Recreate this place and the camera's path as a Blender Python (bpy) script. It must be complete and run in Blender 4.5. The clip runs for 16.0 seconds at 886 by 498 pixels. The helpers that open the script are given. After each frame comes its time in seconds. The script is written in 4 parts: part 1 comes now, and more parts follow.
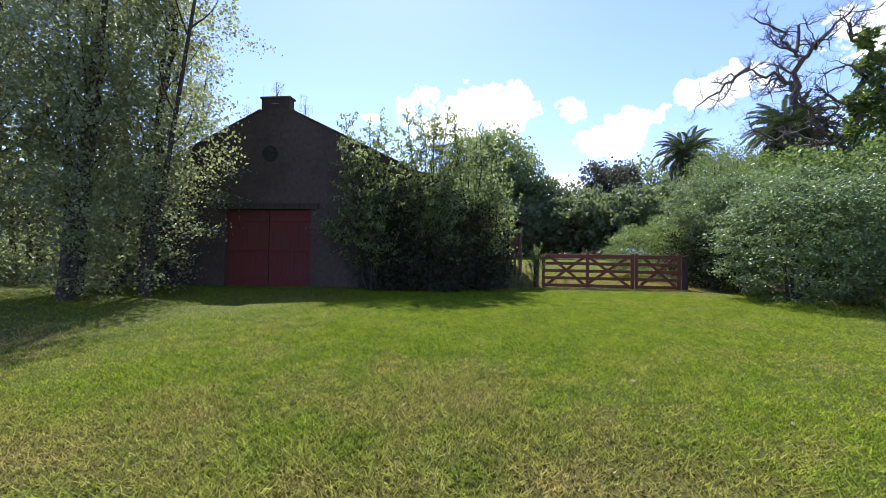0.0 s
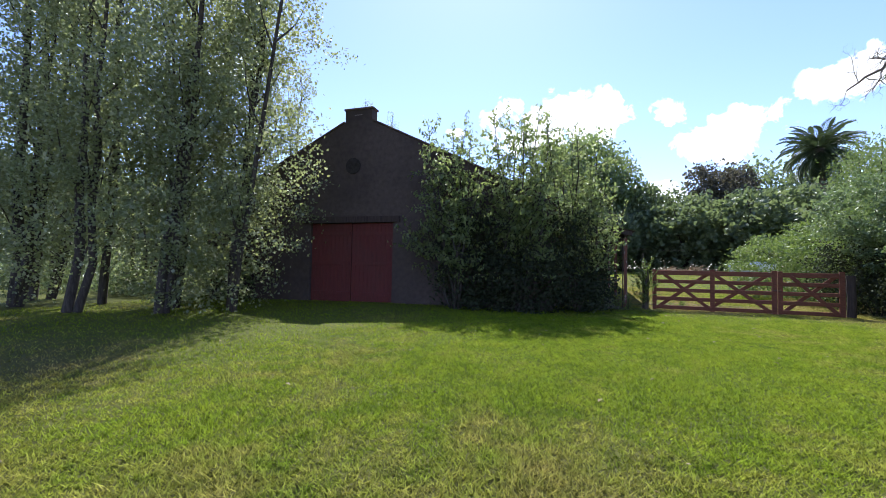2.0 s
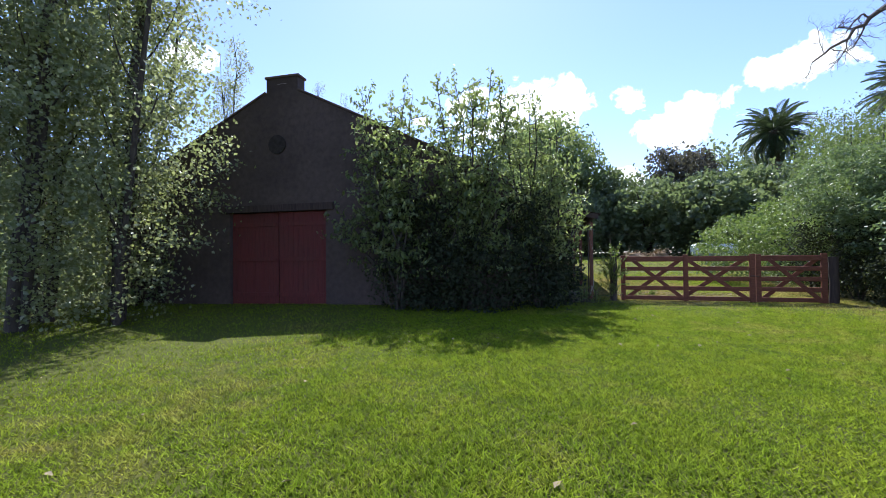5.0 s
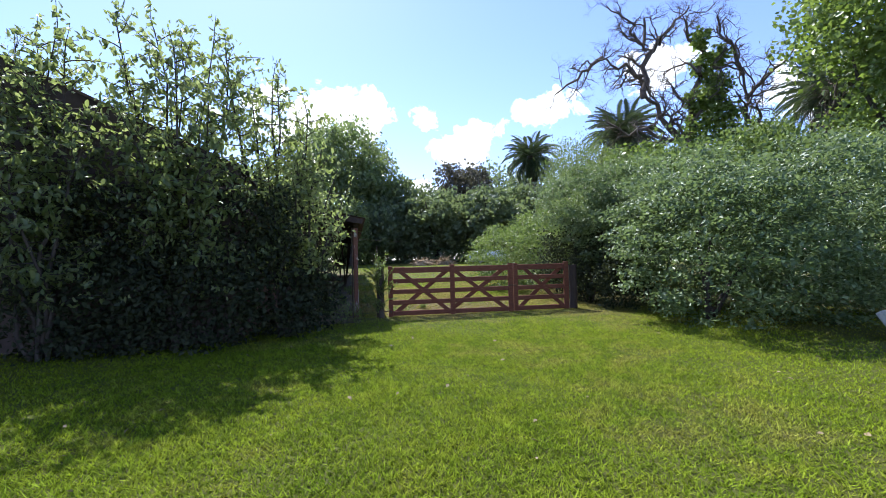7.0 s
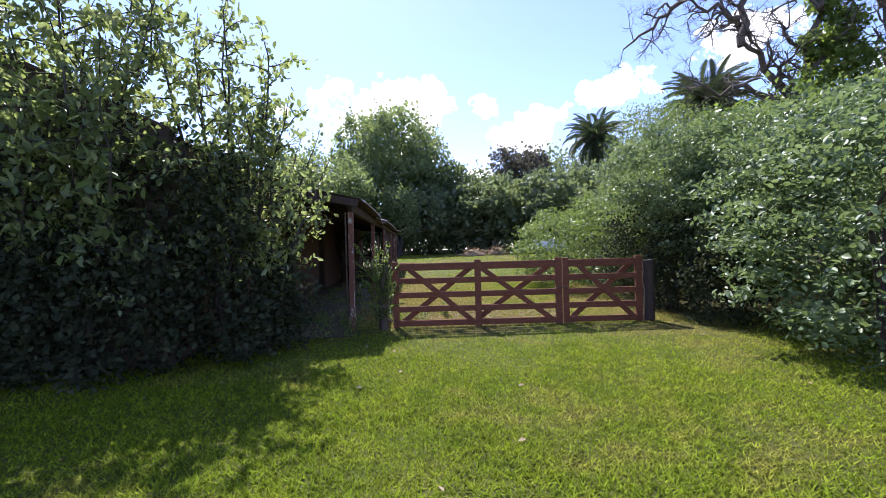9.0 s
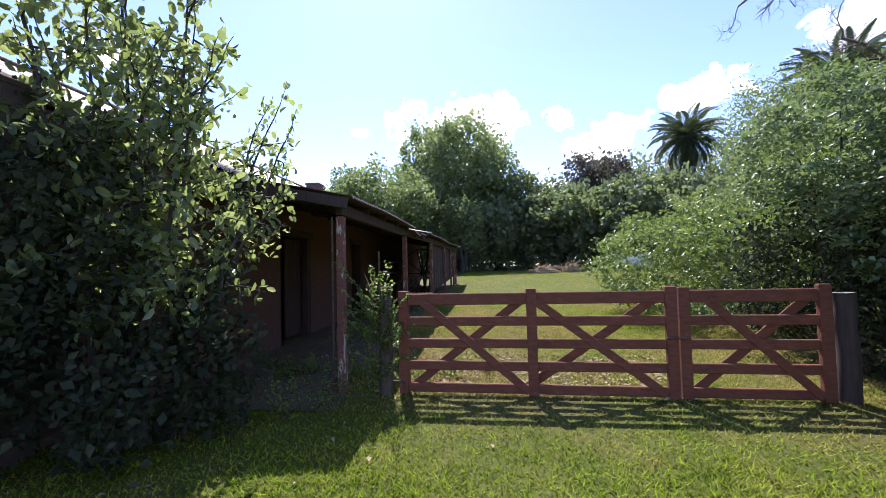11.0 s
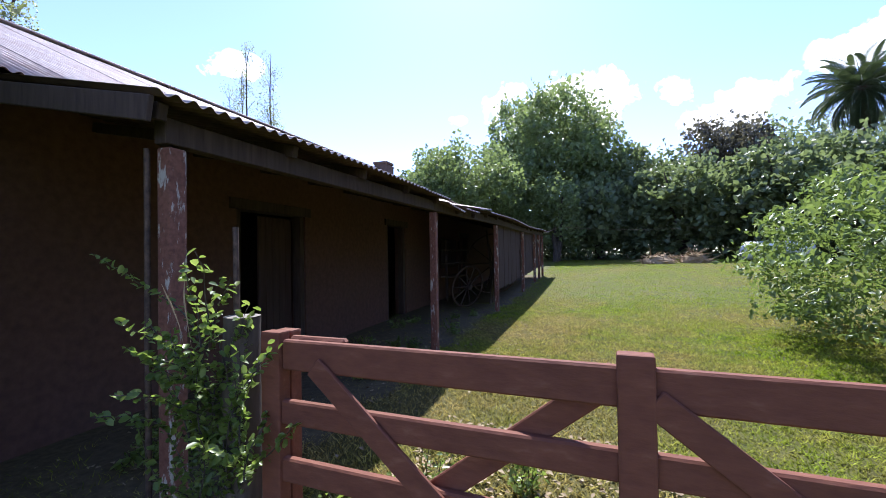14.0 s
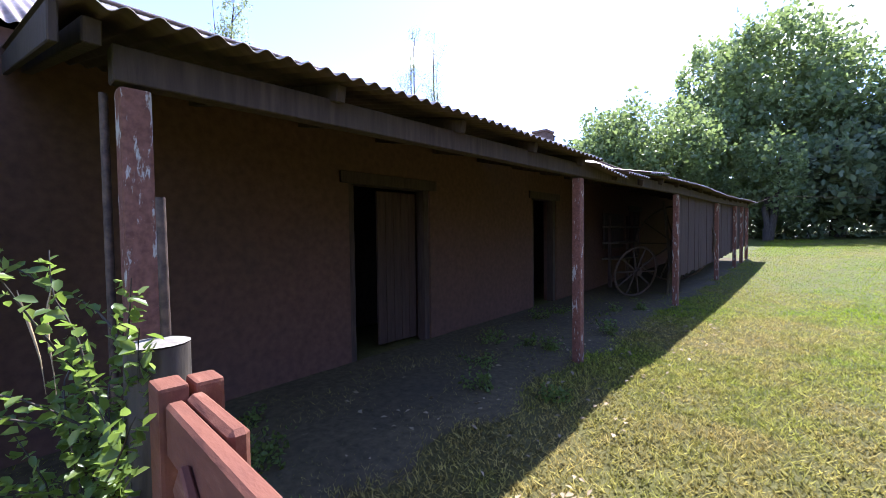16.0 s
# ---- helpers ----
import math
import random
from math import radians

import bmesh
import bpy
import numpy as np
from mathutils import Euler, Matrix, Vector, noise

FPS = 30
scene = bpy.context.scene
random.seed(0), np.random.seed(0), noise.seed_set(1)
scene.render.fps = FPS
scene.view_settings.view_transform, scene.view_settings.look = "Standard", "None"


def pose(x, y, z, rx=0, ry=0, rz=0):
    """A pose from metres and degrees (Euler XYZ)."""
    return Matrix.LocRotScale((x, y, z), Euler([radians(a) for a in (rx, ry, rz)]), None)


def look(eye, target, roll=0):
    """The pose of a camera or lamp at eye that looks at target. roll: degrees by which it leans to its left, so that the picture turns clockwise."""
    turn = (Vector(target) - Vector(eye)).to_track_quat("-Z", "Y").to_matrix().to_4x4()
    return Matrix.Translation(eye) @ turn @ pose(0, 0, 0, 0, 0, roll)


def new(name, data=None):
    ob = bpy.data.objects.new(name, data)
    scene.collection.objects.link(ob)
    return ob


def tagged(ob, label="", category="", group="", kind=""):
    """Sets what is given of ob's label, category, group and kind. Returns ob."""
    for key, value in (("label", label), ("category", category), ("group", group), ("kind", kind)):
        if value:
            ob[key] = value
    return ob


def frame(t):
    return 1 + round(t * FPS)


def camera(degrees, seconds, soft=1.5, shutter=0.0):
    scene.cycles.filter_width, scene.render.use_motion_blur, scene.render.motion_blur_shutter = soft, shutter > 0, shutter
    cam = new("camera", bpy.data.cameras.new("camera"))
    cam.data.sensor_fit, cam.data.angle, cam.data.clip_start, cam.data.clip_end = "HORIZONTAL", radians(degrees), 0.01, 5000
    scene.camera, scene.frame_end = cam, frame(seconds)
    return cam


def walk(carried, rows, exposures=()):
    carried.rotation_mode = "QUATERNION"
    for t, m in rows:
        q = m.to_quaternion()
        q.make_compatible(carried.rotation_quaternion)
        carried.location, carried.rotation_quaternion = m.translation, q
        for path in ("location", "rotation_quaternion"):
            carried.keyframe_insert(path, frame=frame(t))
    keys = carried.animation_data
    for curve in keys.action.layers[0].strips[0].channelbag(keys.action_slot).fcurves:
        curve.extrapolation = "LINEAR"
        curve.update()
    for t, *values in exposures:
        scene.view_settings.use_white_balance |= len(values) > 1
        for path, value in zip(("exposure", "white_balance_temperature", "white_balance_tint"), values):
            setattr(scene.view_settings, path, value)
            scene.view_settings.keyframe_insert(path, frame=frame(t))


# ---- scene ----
cam = camera(92.7, 16.0, soft=0.8)
PATH = [
    (0, (0.998, 0.417, 1.369), (0.57, 2.37, 1.399), 0.8),
    (0.5, (0.826, 0.691, 1.34), (0.236, 2.602, 1.37), 0.9),
    (1, (0.698, 0.97, 1.337), (0.036, 2.857, 1.37), 0.9),
    (1.5, (0.588, 1.32, 1.424), (-0.22, 3.148, 1.487), 1.1),
    (2, (0.552, 1.579, 1.462), (-0.252, 3.408, 1.544), 1.1),
    (2.5, (0.53, 1.84, 1.468), (-0.258, 3.676, 1.544), 0.0),
    (3, (0.515, 2.117, 1.468), (-0.315, 3.936, 1.544), -0.1),
    (3.2, (0.507, 2.241, 1.47), (-0.353, 4.044, 1.552), -0.2),
    (5.3, (0.533, 3.791, 1.55), (-0.027, 5.711, 1.581), -0.7),
    (5.5, (0.635, 4.009, 1.548), (0.212, 5.962, 1.618), -1.0),
    (6, (0.87, 4.538, 1.59), (0.761, 6.534, 1.658), -1.1),
    (6.5, (1.12, 5.155, 1.617), (1.307, 7.145, 1.673), -1.4),
    (7, (1.395, 5.732, 1.651), (1.623, 7.718, 1.699), -1.4),
    (7.5, (1.68, 6.409, 1.68), (1.922, 8.394, 1.72), -1.4),
    (8, (1.95, 6.989, 1.69), (2.064, 8.985, 1.722), -1.5),
    (8.5, (2.177, 7.677, 1.689), (2.181, 9.676, 1.708), -1.5),
    (9, (2.398, 8.297, 1.707), (2.34, 10.296, 1.711), -1.5),
    (9.5, (2.565, 9.129, 1.709), (2.396, 11.122, 1.706), -1.2),
    (10, (2.644, 9.74, 1.714), (2.438, 11.729, 1.73), -0.8),
    (10.2, (2.675, 10.009, 1.743), (2.374, 11.985, 1.812), -0.2),
    (12.5, (2.902, 13.067, 1.814), (2.449, 15.013, 1.899), -1.4),
    (13, (2.899, 13.611, 1.818), (2.382, 15.542, 1.889), -0.5),
    (13.5, (2.87, 14.162, 1.818), (2.218, 16.052, 1.874), -0.8),
    (14, (2.813, 14.616, 1.842), (1.977, 16.432, 1.872), -0.9),
    (14.5, (2.665, 15.117, 1.844), (1.694, 16.865, 1.805), -1.4),
    (15, (2.616, 15.447, 1.854), (1.514, 17.114, 1.783), -0.4),
    (15.5, (2.568, 15.729, 1.854), (1.299, 17.273, 1.762), -0.4),
    (16, (2.549, 15.864, 1.875), (1.083, 17.222, 1.803), -0.7),
]
EXPOSURES = [(0.0, 0.98, 5950, 10), (3.2, 1.08, 5850, 8), (5.5, 1.0, 5850, 7), (7.5, 1.12, 5900, 10), (9.0, 1.22, 6000, 16), (10.2, 1.26, 6000, 16), (12.5, 1.18, 5800, 13), (14.0, 1.35, 5750, 12), (15.0, 1.68, 5650, 12), (16.0, 2.0, 5600, 15)]
walk(cam, [(t, look(eye, target, roll)) for t, eye, target, roll in PATH], EXPOSURES)

# ---- light: clear summer sky with small cumulus, high sun behind the barn ----
SUN_DIR = Vector((-0.35, 0.93, 1.376)).normalized()
SUN_EL = math.asin(SUN_DIR.z)
SUN_AZ = math.atan2(SUN_DIR.x, SUN_DIR.y)
world = bpy.data.worlds.new("sky")
scene.world = world
world.use_nodes = True


def sky_nodes(tree):
    n, l = tree.nodes, tree.links
    n.clear()
    out = n.new("ShaderNodeOutputWorld")
    bg = n.new("ShaderNodeBackground")
    bg.inputs["Strength"].default_value = 0.15
    sky = n.new("ShaderNodeTexSky")
    sky.sky_type = "NISHITA"
    sky.sun_disc = False
    sky.sun_elevation, sky.sun_rotation = SUN_EL, SUN_AZ
    sky.air_density, sky.dust_density, sky.ozone_density = 1.0, 0.3, 1.4
    tint = n.new("ShaderNodeVectorMath")
    tint.operation = "MULTIPLY"
    tint.inputs[1].default_value = (0.78, 0.735, 0.94)
    l.new(sky.outputs[0], tint.inputs[0])
    tc = n.new("ShaderNodeTexCoord")
    # cumulus: soft lobes in the sky, broken up by noise
    noise_a = n.new("ShaderNodeTexNoise")
    noise_a.inputs["Scale"].default_value = 19.0
    noise_a.inputs["Detail"].default_value = 10.0
    noise_a.inputs["Distortion"].default_value = 0.35
    noise_a.inputs["Roughness"].default_value = 0.6
    l.new(tc.outputs["Generated"], noise_a.inputs["Vector"])
    total = None
    # azimuth from +y towards +x, elevation, half-width, half-height (degrees), weight
    lobes = [(-9.0, 18.4, 9.5, 4.0, 1.15), (-5.0, 20.0, 5.0, 3.0, 1.15), (-16.5, 19.8, 2.4, 2.4, 0.9), (10.6, 15.2, 6.4, 2.9, 1.15), (13.0, 16.4, 3.4, 2.2, 1.15), (4.6, 18.5, 2.2, 2.0, 0.68),
             (21.5, 18.8, 4.6, 2.7, 1.15), (3.5, 9.2, 4.5, 1.7, 1.0), (34.5, 21.0, 5.0, 3.2, 1.0), (50.0, 16.0, 6.0, 4.0, 1.0),
             (-22.5, 17.6, 1.3, 0.8, 1.1), (-51.0, 22.3, 3.4, 1.9, 0.9), (80.0, 22.0, 12.0, 5.0, 1.0), (140.0, 20.0, 14.0, 5.0, 1.0),
             (-120.0, 19.0, 12.0, 5.0, 1.0), (-80.0, 16.0, 8.0, 4.0, 1.0)]
    for az, el, w, h, weight in lobes:
        c = Vector((math.sin(radians(az)) * math.cos(radians(el)), math.cos(radians(az)) * math.cos(radians(el)), math.sin(radians(el))))
        right = Vector((math.cos(radians(az)), -math.sin(radians(az)), 0))
        up = right.cross(c) * -1
        if up.z < 0:
            up = -up
        parts = []
        for axis, size in ((right, w), (up, h)):
            dot = n.new("ShaderNodeVectorMath")
            dot.operation = "DOT_PRODUCT"
            dot.inputs[1].default_value = axis / math.sin(radians(size))
            l.new(tc.outputs["Generated"], dot.inputs[0])
            sub = n.new("ShaderNodeMath")
            sub.operation = "SUBTRACT"
            sub.inputs[1].default_value = c.dot(axis) / math.sin(radians(size))
            l.new(dot.outputs["Value"], sub.inputs[0])
            sq = n.new("ShaderNodeMath")
            sq.operation = "MULTIPLY"
            l.new(sub.outputs[0], sq.inputs[0]), l.new(sub.outputs[0], sq.inputs[1])
            parts.append(sq)
        front = n.new("ShaderNodeVectorMath")
        front.operation = "DOT_PRODUCT"
        front.inputs[1].default_value = c
        l.new(tc.outputs["Generated"], front.inputs[0])
        isfront = n.new("ShaderNodeMath")
        isfront.operation = "GREATER_THAN"
        isfront.inputs[1].default_value = 0.3
        l.new(front.outputs["Value"], isfront.inputs[0])
        add = n.new("ShaderNodeMath")
        add.operation = "ADD"
        l.new(parts[0].outputs[0], add.inputs[0]), l.new(parts[1].outputs[0], add.inputs[1])
        fall = n.new("ShaderNodeMapRange")
        fall.inputs["From Min"].default_value, fall.inputs["From Max"].default_value = 1.3, 0.0
        fall.inputs["To Min"].default_value, fall.inputs["To Max"].default_value = 0.0, weight
        l.new(add.outputs[0], fall.inputs["Value"])
        gate_m = n.new("ShaderNodeMath")
        gate_m.operation = "MULTIPLY"
        l.new(fall.outputs[0], gate_m.inputs[0]), l.new(isfront.outputs[0], gate_m.inputs[1])
        if total is None:
            total = gate_m
        else:
            mx = n.new("ShaderNodeMath")
            mx.operation = "MAXIMUM"
            l.new(total.outputs[0], mx.inputs[0]), l.new(gate_m.outputs[0], mx.inputs[1])
            total = mx
    noisy = n.new("ShaderNodeMapRange")
    noisy.inputs["From Min"].default_value, noisy.inputs["From Max"].default_value = 0.3, 0.7
    noisy.inputs["To Min"].default_value, noisy.inputs["To Max"].default_value = -0.9, 0.7
    l.new(noise_a.outputs["Fac"], noisy.inputs["Value"])
    both = n.new("ShaderNodeMath")
    both.operation = "ADD"
    l.new(total.outputs[0], both.inputs[0]), l.new(noisy.outputs[0], both.inputs[1])
    mask = n.new("ShaderNodeMapRange")
    mask.interpolation_type = "SMOOTHSTEP"
    mask.inputs["From Min"].default_value, mask.inputs["From Max"].default_value = 0.22, 0.62
    inside = n.new("ShaderNodeMapRange")
    inside.inputs["From Min"].default_value, inside.inputs["From Max"].default_value = 0.0, 0.16
    l.new(total.outputs[0], inside.inputs["Value"])
    l.new(both.outputs[0], mask.inputs["Value"])
    held = n.new("ShaderNodeMath")
    held.operation = "MULTIPLY"
    l.new(mask.outputs[0], held.inputs[0]), l.new(inside.outputs[0], held.inputs[1])
    body = n.new("ShaderNodeMapRange")
    body.inputs["From Min"].default_value, body.inputs["From Max"].default_value = 0.35, 1.1
    body.inputs["To Min"].default_value, body.inputs["To Max"].default_value = 1.0, 0.82
    l.new(both.outputs[0], body.inputs["Value"])
    white = n.new("ShaderNodeVectorMath")
    white.operation = "SCALE"
    white.inputs[0].default_value = (6.4, 6.45, 6.7)
    l.new(body.outputs[0], white.inputs["Scale"])
    mix = n.new("ShaderNodeMix")
    mix.data_type = "RGBA"
    l.new(held.outputs[0], mix.inputs["Factor"])
    l.new(tint.outputs[0], mix.inputs["A"])
    l.new(white.outputs[0], mix.inputs["B"])
    l.new(mix.outputs["Result"], bg.inputs["Color"])
    l.new(bg.outputs[0], out.inputs[0])


sky_nodes(world.node_tree)
sun = bpy.data.lights.new("sun", "SUN")
sun.energy, sun.angle, sun.color = 4.2, radians(0.55), (1.0, 0.95, 0.87)
sun_ob = new("sun", sun)
sun_ob.matrix_world = look(SUN_DIR * 60, (0, 0, 0))


# ---- materials ----
def material(name, rough=0.8, metal=0.0, spec=0.3):
    m = bpy.data.materials.new(name)
    m.use_nodes = True
    b = m.node_tree.nodes["Principled BSDF"]
    b.inputs["Roughness"].default_value, b.inputs["Metallic"].default_value = rough, metal
    b.inputs["Specular IOR Level"].default_value = spec
    return m, m.node_tree.nodes, m.node_tree.links, b


def coords(n, kind="Object"):
    return n.new("ShaderNodeTexCoord").outputs[kind]


def noise_node(n, l, vec, scale, detail=4.0, rough=0.55):
    t = n.new("ShaderNodeTexNoise")
    t.inputs["Scale"].default_value, t.inputs["Detail"].default_value, t.inputs["Roughness"].default_value = scale, detail, rough
    l.new(vec, t.inputs["Vector"])
    return t.outputs["Fac"]


def ramp(n, l, fac, stops):
    r = n.new("ShaderNodeValToRGB")
    e = r.color_ramp.elements
    while len(e) < len(stops):
        e.new(0.5)
    for el, (p, c) in zip(e, stops):
        el.position, el.color = p, (*c, 1)
    l.new(fac, r.inputs["Fac"])
    return r.outputs["Color"]


def mixed(n, l, fac, a, b, mode="MIX"):
    m = n.new("ShaderNodeMix")
    m.data_type, m.blend_type = "RGBA", mode
    for val, key in ((fac, "Factor"), (a, "A"), (b, "B")):
        if isinstance(val, (int, float)):
            m.inputs[key].default_value = val
        elif isinstance(val, tuple):
            m.inputs[key].default_value = (*val, 1)
        else:
            l.new(val, m.inputs[key])
    return m.outputs["Result"]


def bump(n, l, b, height, strength=0.3, distance=0.02):
    bp = n.new("ShaderNodeBump")
    bp.inputs["Strength"].default_value, bp.inputs["Distance"].default_value = strength, distance
    l.new(height, bp.inputs["Height"])
    l.new(bp.outputs[0], b.inputs["Normal"])


def stained(name, stops, fine, coarse, rough=0.85, bump_s=0.3, stretch=(1, 1, 1), metal=0.0, dirt=(0.05, 0.04, 0.03), dirt_amount=0.35):
    """A surface with grain at a fine scale and stains at a coarse one."""
    m, n, l, b = material(name, rough, metal)
    mp = n.new("ShaderNodeMapping")
    mp.inputs["Scale"].default_value = stretch
    l.new(coords(n), mp.inputs["Vector"])
    f = noise_node(n, l, mp.outputs[0], fine, 6)
    c = noise_node(n, l, coords(n), coarse, 4)
    base = ramp(n, l, f, stops)
    d = n.new("ShaderNodeMapRange")
    d.inputs["From Min"].default_value, d.inputs["From Max"].default_value = 0.45, 0.75
    d.inputs["To Max"].default_value = dirt_amount
    l.new(c, d.inputs["Value"])
    l.new(mixed(n, l, d.outputs[0], base, dirt), b.inputs["Base Color"])
    bump(n, l, b, f, bump_s, 0.01)
    return m


def leaf_material(name, dark, light, pale, translucency=0.4, rough=0.45, spec=0.4):
    m, n, l, b = material(name, rough, 0, spec)
    g = n.new("ShaderNodeNewGeometry")
    tone = ramp(n, l, g.outputs["Random Per Island"], [(0.0, dark), (0.65, light), (1.0, pale)])
    big = noise_node(n, l, coords(n), 0.9, 3)
    shade = n.new("ShaderNodeMapRange")
    shade.inputs["From Min"].default_value, shade.inputs["From Max"].default_value = 0.3, 0.7
    shade.inputs["To Max"].default_value = 0.35
    l.new(big, shade.inputs["Value"])
    col = mixed(n, l, shade.outputs[0], tone, dark)
    l.new(col, b.inputs["Base Color"])
    tr = n.new("ShaderNodeBsdfTranslucent")
    l.new(mixed(n, l, 0.5, col, (light[0] * 1.45, light[1] * 1.4, light[2] * 0.85)), tr.inputs["Color"])
    mx = n.new("ShaderNodeMixShader")
    mx.inputs["Fac"].default_value = translucency
    out = n["Material Output"]
    l.new(b.outputs[0], mx.inputs[1]), l.new(tr.outputs[0], mx.inputs[2]), l.new(mx.outputs[0], out.inputs["Surface"])
    return m


def lawn_material(name, translucent):
    m, n, l, b = material(name, 0.75, 0, 0.12)
    pos = n.new("ShaderNodeNewGeometry")
    p = pos.outputs["Position"]
    big = noise_node(n, l, p, 0.35, 5, 0.6)
    mid = noise_node(n, l, p, 2.6, 5, 0.6)
    fine = noise_node(n, l, p, 55.0, 4, 0.75)
    green = ramp(n, l, mid, [(0.25, (0.105, 0.155, 0.008)), (0.5, (0.162, 0.21, 0.011)), (0.8, (0.225, 0.252, 0.019))])
    straw = ramp(n, l, fine, [(0.3, (0.17, 0.135, 0.035)), (0.7, (0.36, 0.255, 0.10))])
    # dry ground in the open near the start of the walk
    sx = n.new("ShaderNodeSeparateXYZ")
    l.new(p, sx.inputs[0])
    along = n.new("ShaderNodeMapRange")
    along.inputs["From Max"].default_value = 30.0
    l.new(sx.outputs["Y"], along.inputs["Value"])
    grey = ramp(n, l, along.outputs[0], [(0.0, (0.80,) * 3), (0.14, (0.58,) * 3), (0.27, (0.31,) * 3), (0.49, (0.42,) * 3), (0.57, (0.82,) * 3), (0.72, (0.72,) * 3), (1.0, (0.52,) * 3)])
    dry = n.new("ShaderNodeMath")
    dry.operation = "MULTIPLY_ADD"
    dry.inputs[1].default_value, dry.inputs[2].default_value = 0.62, -0.30
    l.new(grey, dry.inputs[0])
    s = n.new("ShaderNodeMath")
    s.operation = "ADD"
    l.new(big, s.inputs[0]), l.new(dry.outputs[0], s.inputs[1])
    s2 = n.new("ShaderNodeMath")
    s2.operation = "MULTIPLY_ADD"
    s2.inputs[1].default_value = 0.45
    l.new(mid, s2.inputs[0]), l.new(s.outputs[0], s2.inputs[2])
    fac = n.new("ShaderNodeMapRange")
    fac.inputs["From Min"].default_value, fac.inputs["From Max"].default_value = 0.68, 1.0
    fac.inputs["To Max"].default_value = 0.85
    l.new(s2.outputs[0], fac.inputs["Value"])
    col = mixed(n, l, fac.outputs[0], green, straw)
    tuft = n.new("ShaderNodeMapRange")
    tuft.inputs["From Min"].default_value, tuft.inputs["From Max"].default_value = 0.34, 0.68
    tuft.inputs["To Min"].default_value, tuft.inputs["To Max"].default_value = 0.58, 1.45
    l.new(noise_node(n, l, p, 13.0, 6, 0.75), tuft.inputs["Value"])
    tufted = n.new("ShaderNodeVectorMath")
    tufted.operation = "SCALE"
    l.new(col, tufted.inputs[0]), l.new(tuft.outputs[0], tufted.inputs["Scale"])
    col = tufted.outputs[0]
    if translucent:
        rnd = n.new("ShaderNodeMapRange")
        rnd.inputs["To Min"].default_value, rnd.inputs["To Max"].default_value = 0.6, 2.15
        l.new(pos.outputs["Random Per Island"], rnd.inputs["Value"])
        sc = n.new("ShaderNodeVectorMath")
        sc.operation = "SCALE"
        l.new(col, sc.inputs[0]), l.new(rnd.outputs[0], sc.inputs["Scale"])
        col = sc.outputs[0]
        l.new(col, b.inputs["Base Color"])
        tr = n.new("ShaderNodeBsdfTranslucent")
        l.new(col, tr.inputs["Color"])
        mx = n.new("ShaderNodeMixShader")
        mx.inputs["Fac"].default_value = 0.45
        l.new(b.outputs[0], mx.inputs[1]), l.new(tr.outputs[0], mx.inputs[2])
        l.new(mx.outputs[0], n["Material Output"].inputs["Surface"])
    else:
        thatch = ramp(n, l, fine, [(0.38, (0.022, 0.022, 0.007)), (0.62, (0.10, 0.09, 0.028))])
        l.new(mixed(n, l, 0.78, col, thatch), b.inputs["Base Color"])
        bump(n, l, b, fine, 0.6, 0.03)
    return m


LAWN, BLADE = lawn_material("lawn", False), lawn_material("grass_blade", True)
BRICK = stained("old_brick", [(0.3, (0.09, 0.06, 0.05)), (0.6, (0.13, 0.09, 0.07)), (0.85, (0.18, 0.13, 0.10))], 9, 0.6, 0.9, 0.5)
MORTAR = stained("lime_mortar", [(0.3, (0.16, 0.12, 0.10)), (0.7, (0.27, 0.22, 0.18))], 30, 1.5, 0.95, 0.4)
PLASTER = stained("painted_plaster", [(0.3, (0.085, 0.045, 0.034)), (0.7, (0.13, 0.068, 0.05))], 14, 0.7, 0.9, 0.3)
RENDER = stained("dark_lime_render", [(0.3, (0.068, 0.05, 0.042)), (0.7, (0.105, 0.078, 0.065))], 7, 0.5, 0.95, 0.5, dirt=(0.038, 0.028, 0.024), dirt_amount=0.65)
DOOR_RED = stained("red_door_paint", [(0.3, (0.105, 0.026, 0.024)), (0.7, (0.15, 0.035, 0.03))], 20, 0.8, 0.8, 0.25, (1, 1, 0.1))
GATE_RED = stained("red_gate_paint", [(0.25, (0.125, 0.042, 0.024)), (0.6, (0.175, 0.062, 0.034)), (0.9, (0.27, 0.13, 0.08))], 26, 2.0, 0.8, 0.6, (0.35, 1, 1), dirt=(0.085, 0.03, 0.018))
TIMBER = stained("weathered_timber", [(0.3, (0.036, 0.024, 0.02)), (0.7, (0.08, 0.055, 0.045))], 24, 1.2, 0.9, 0.5, (1, 1, 0.12))
OLD_DOOR = stained("old_door_paint", [(0.3, (0.04, 0.024, 0.02)), (0.7, (0.07, 0.04, 0.032))], 24, 1.2, 0.85, 0.4, (1, 1, 0.1))
RAW_POST = stained("grey_post_wood", [(0.3, (0.05, 0.038, 0.028)), (0.7, (0.125, 0.098, 0.072))], 22, 2.0, 0.9, 0.7, (1, 1, 0.15))
SAWN = stained("sawn_wood", [(0.3, (0.17, 0.15, 0.12)), (0.7, (0.28, 0.25, 0.21))], 30, 4.0, 0.9, 0.4)
IRON = stained("rusty_iron", [(0.3, (0.05, 0.035, 0.03)), (0.7, (0.15, 0.10, 0.075))], 30, 3.0, 0.7, 0.3, metal=0.4)
ROOF = stained("galvanised_sheet", [(0.3, (0.36, 0.29, 0.26)), (0.7, (0.56, 0.49, 0.45))], 6, 0.8, 0.6, 0.1, (1, 0.2, 1), metal=0.3, dirt=(0.24, 0.13, 0.085), dirt_amount=0.7)
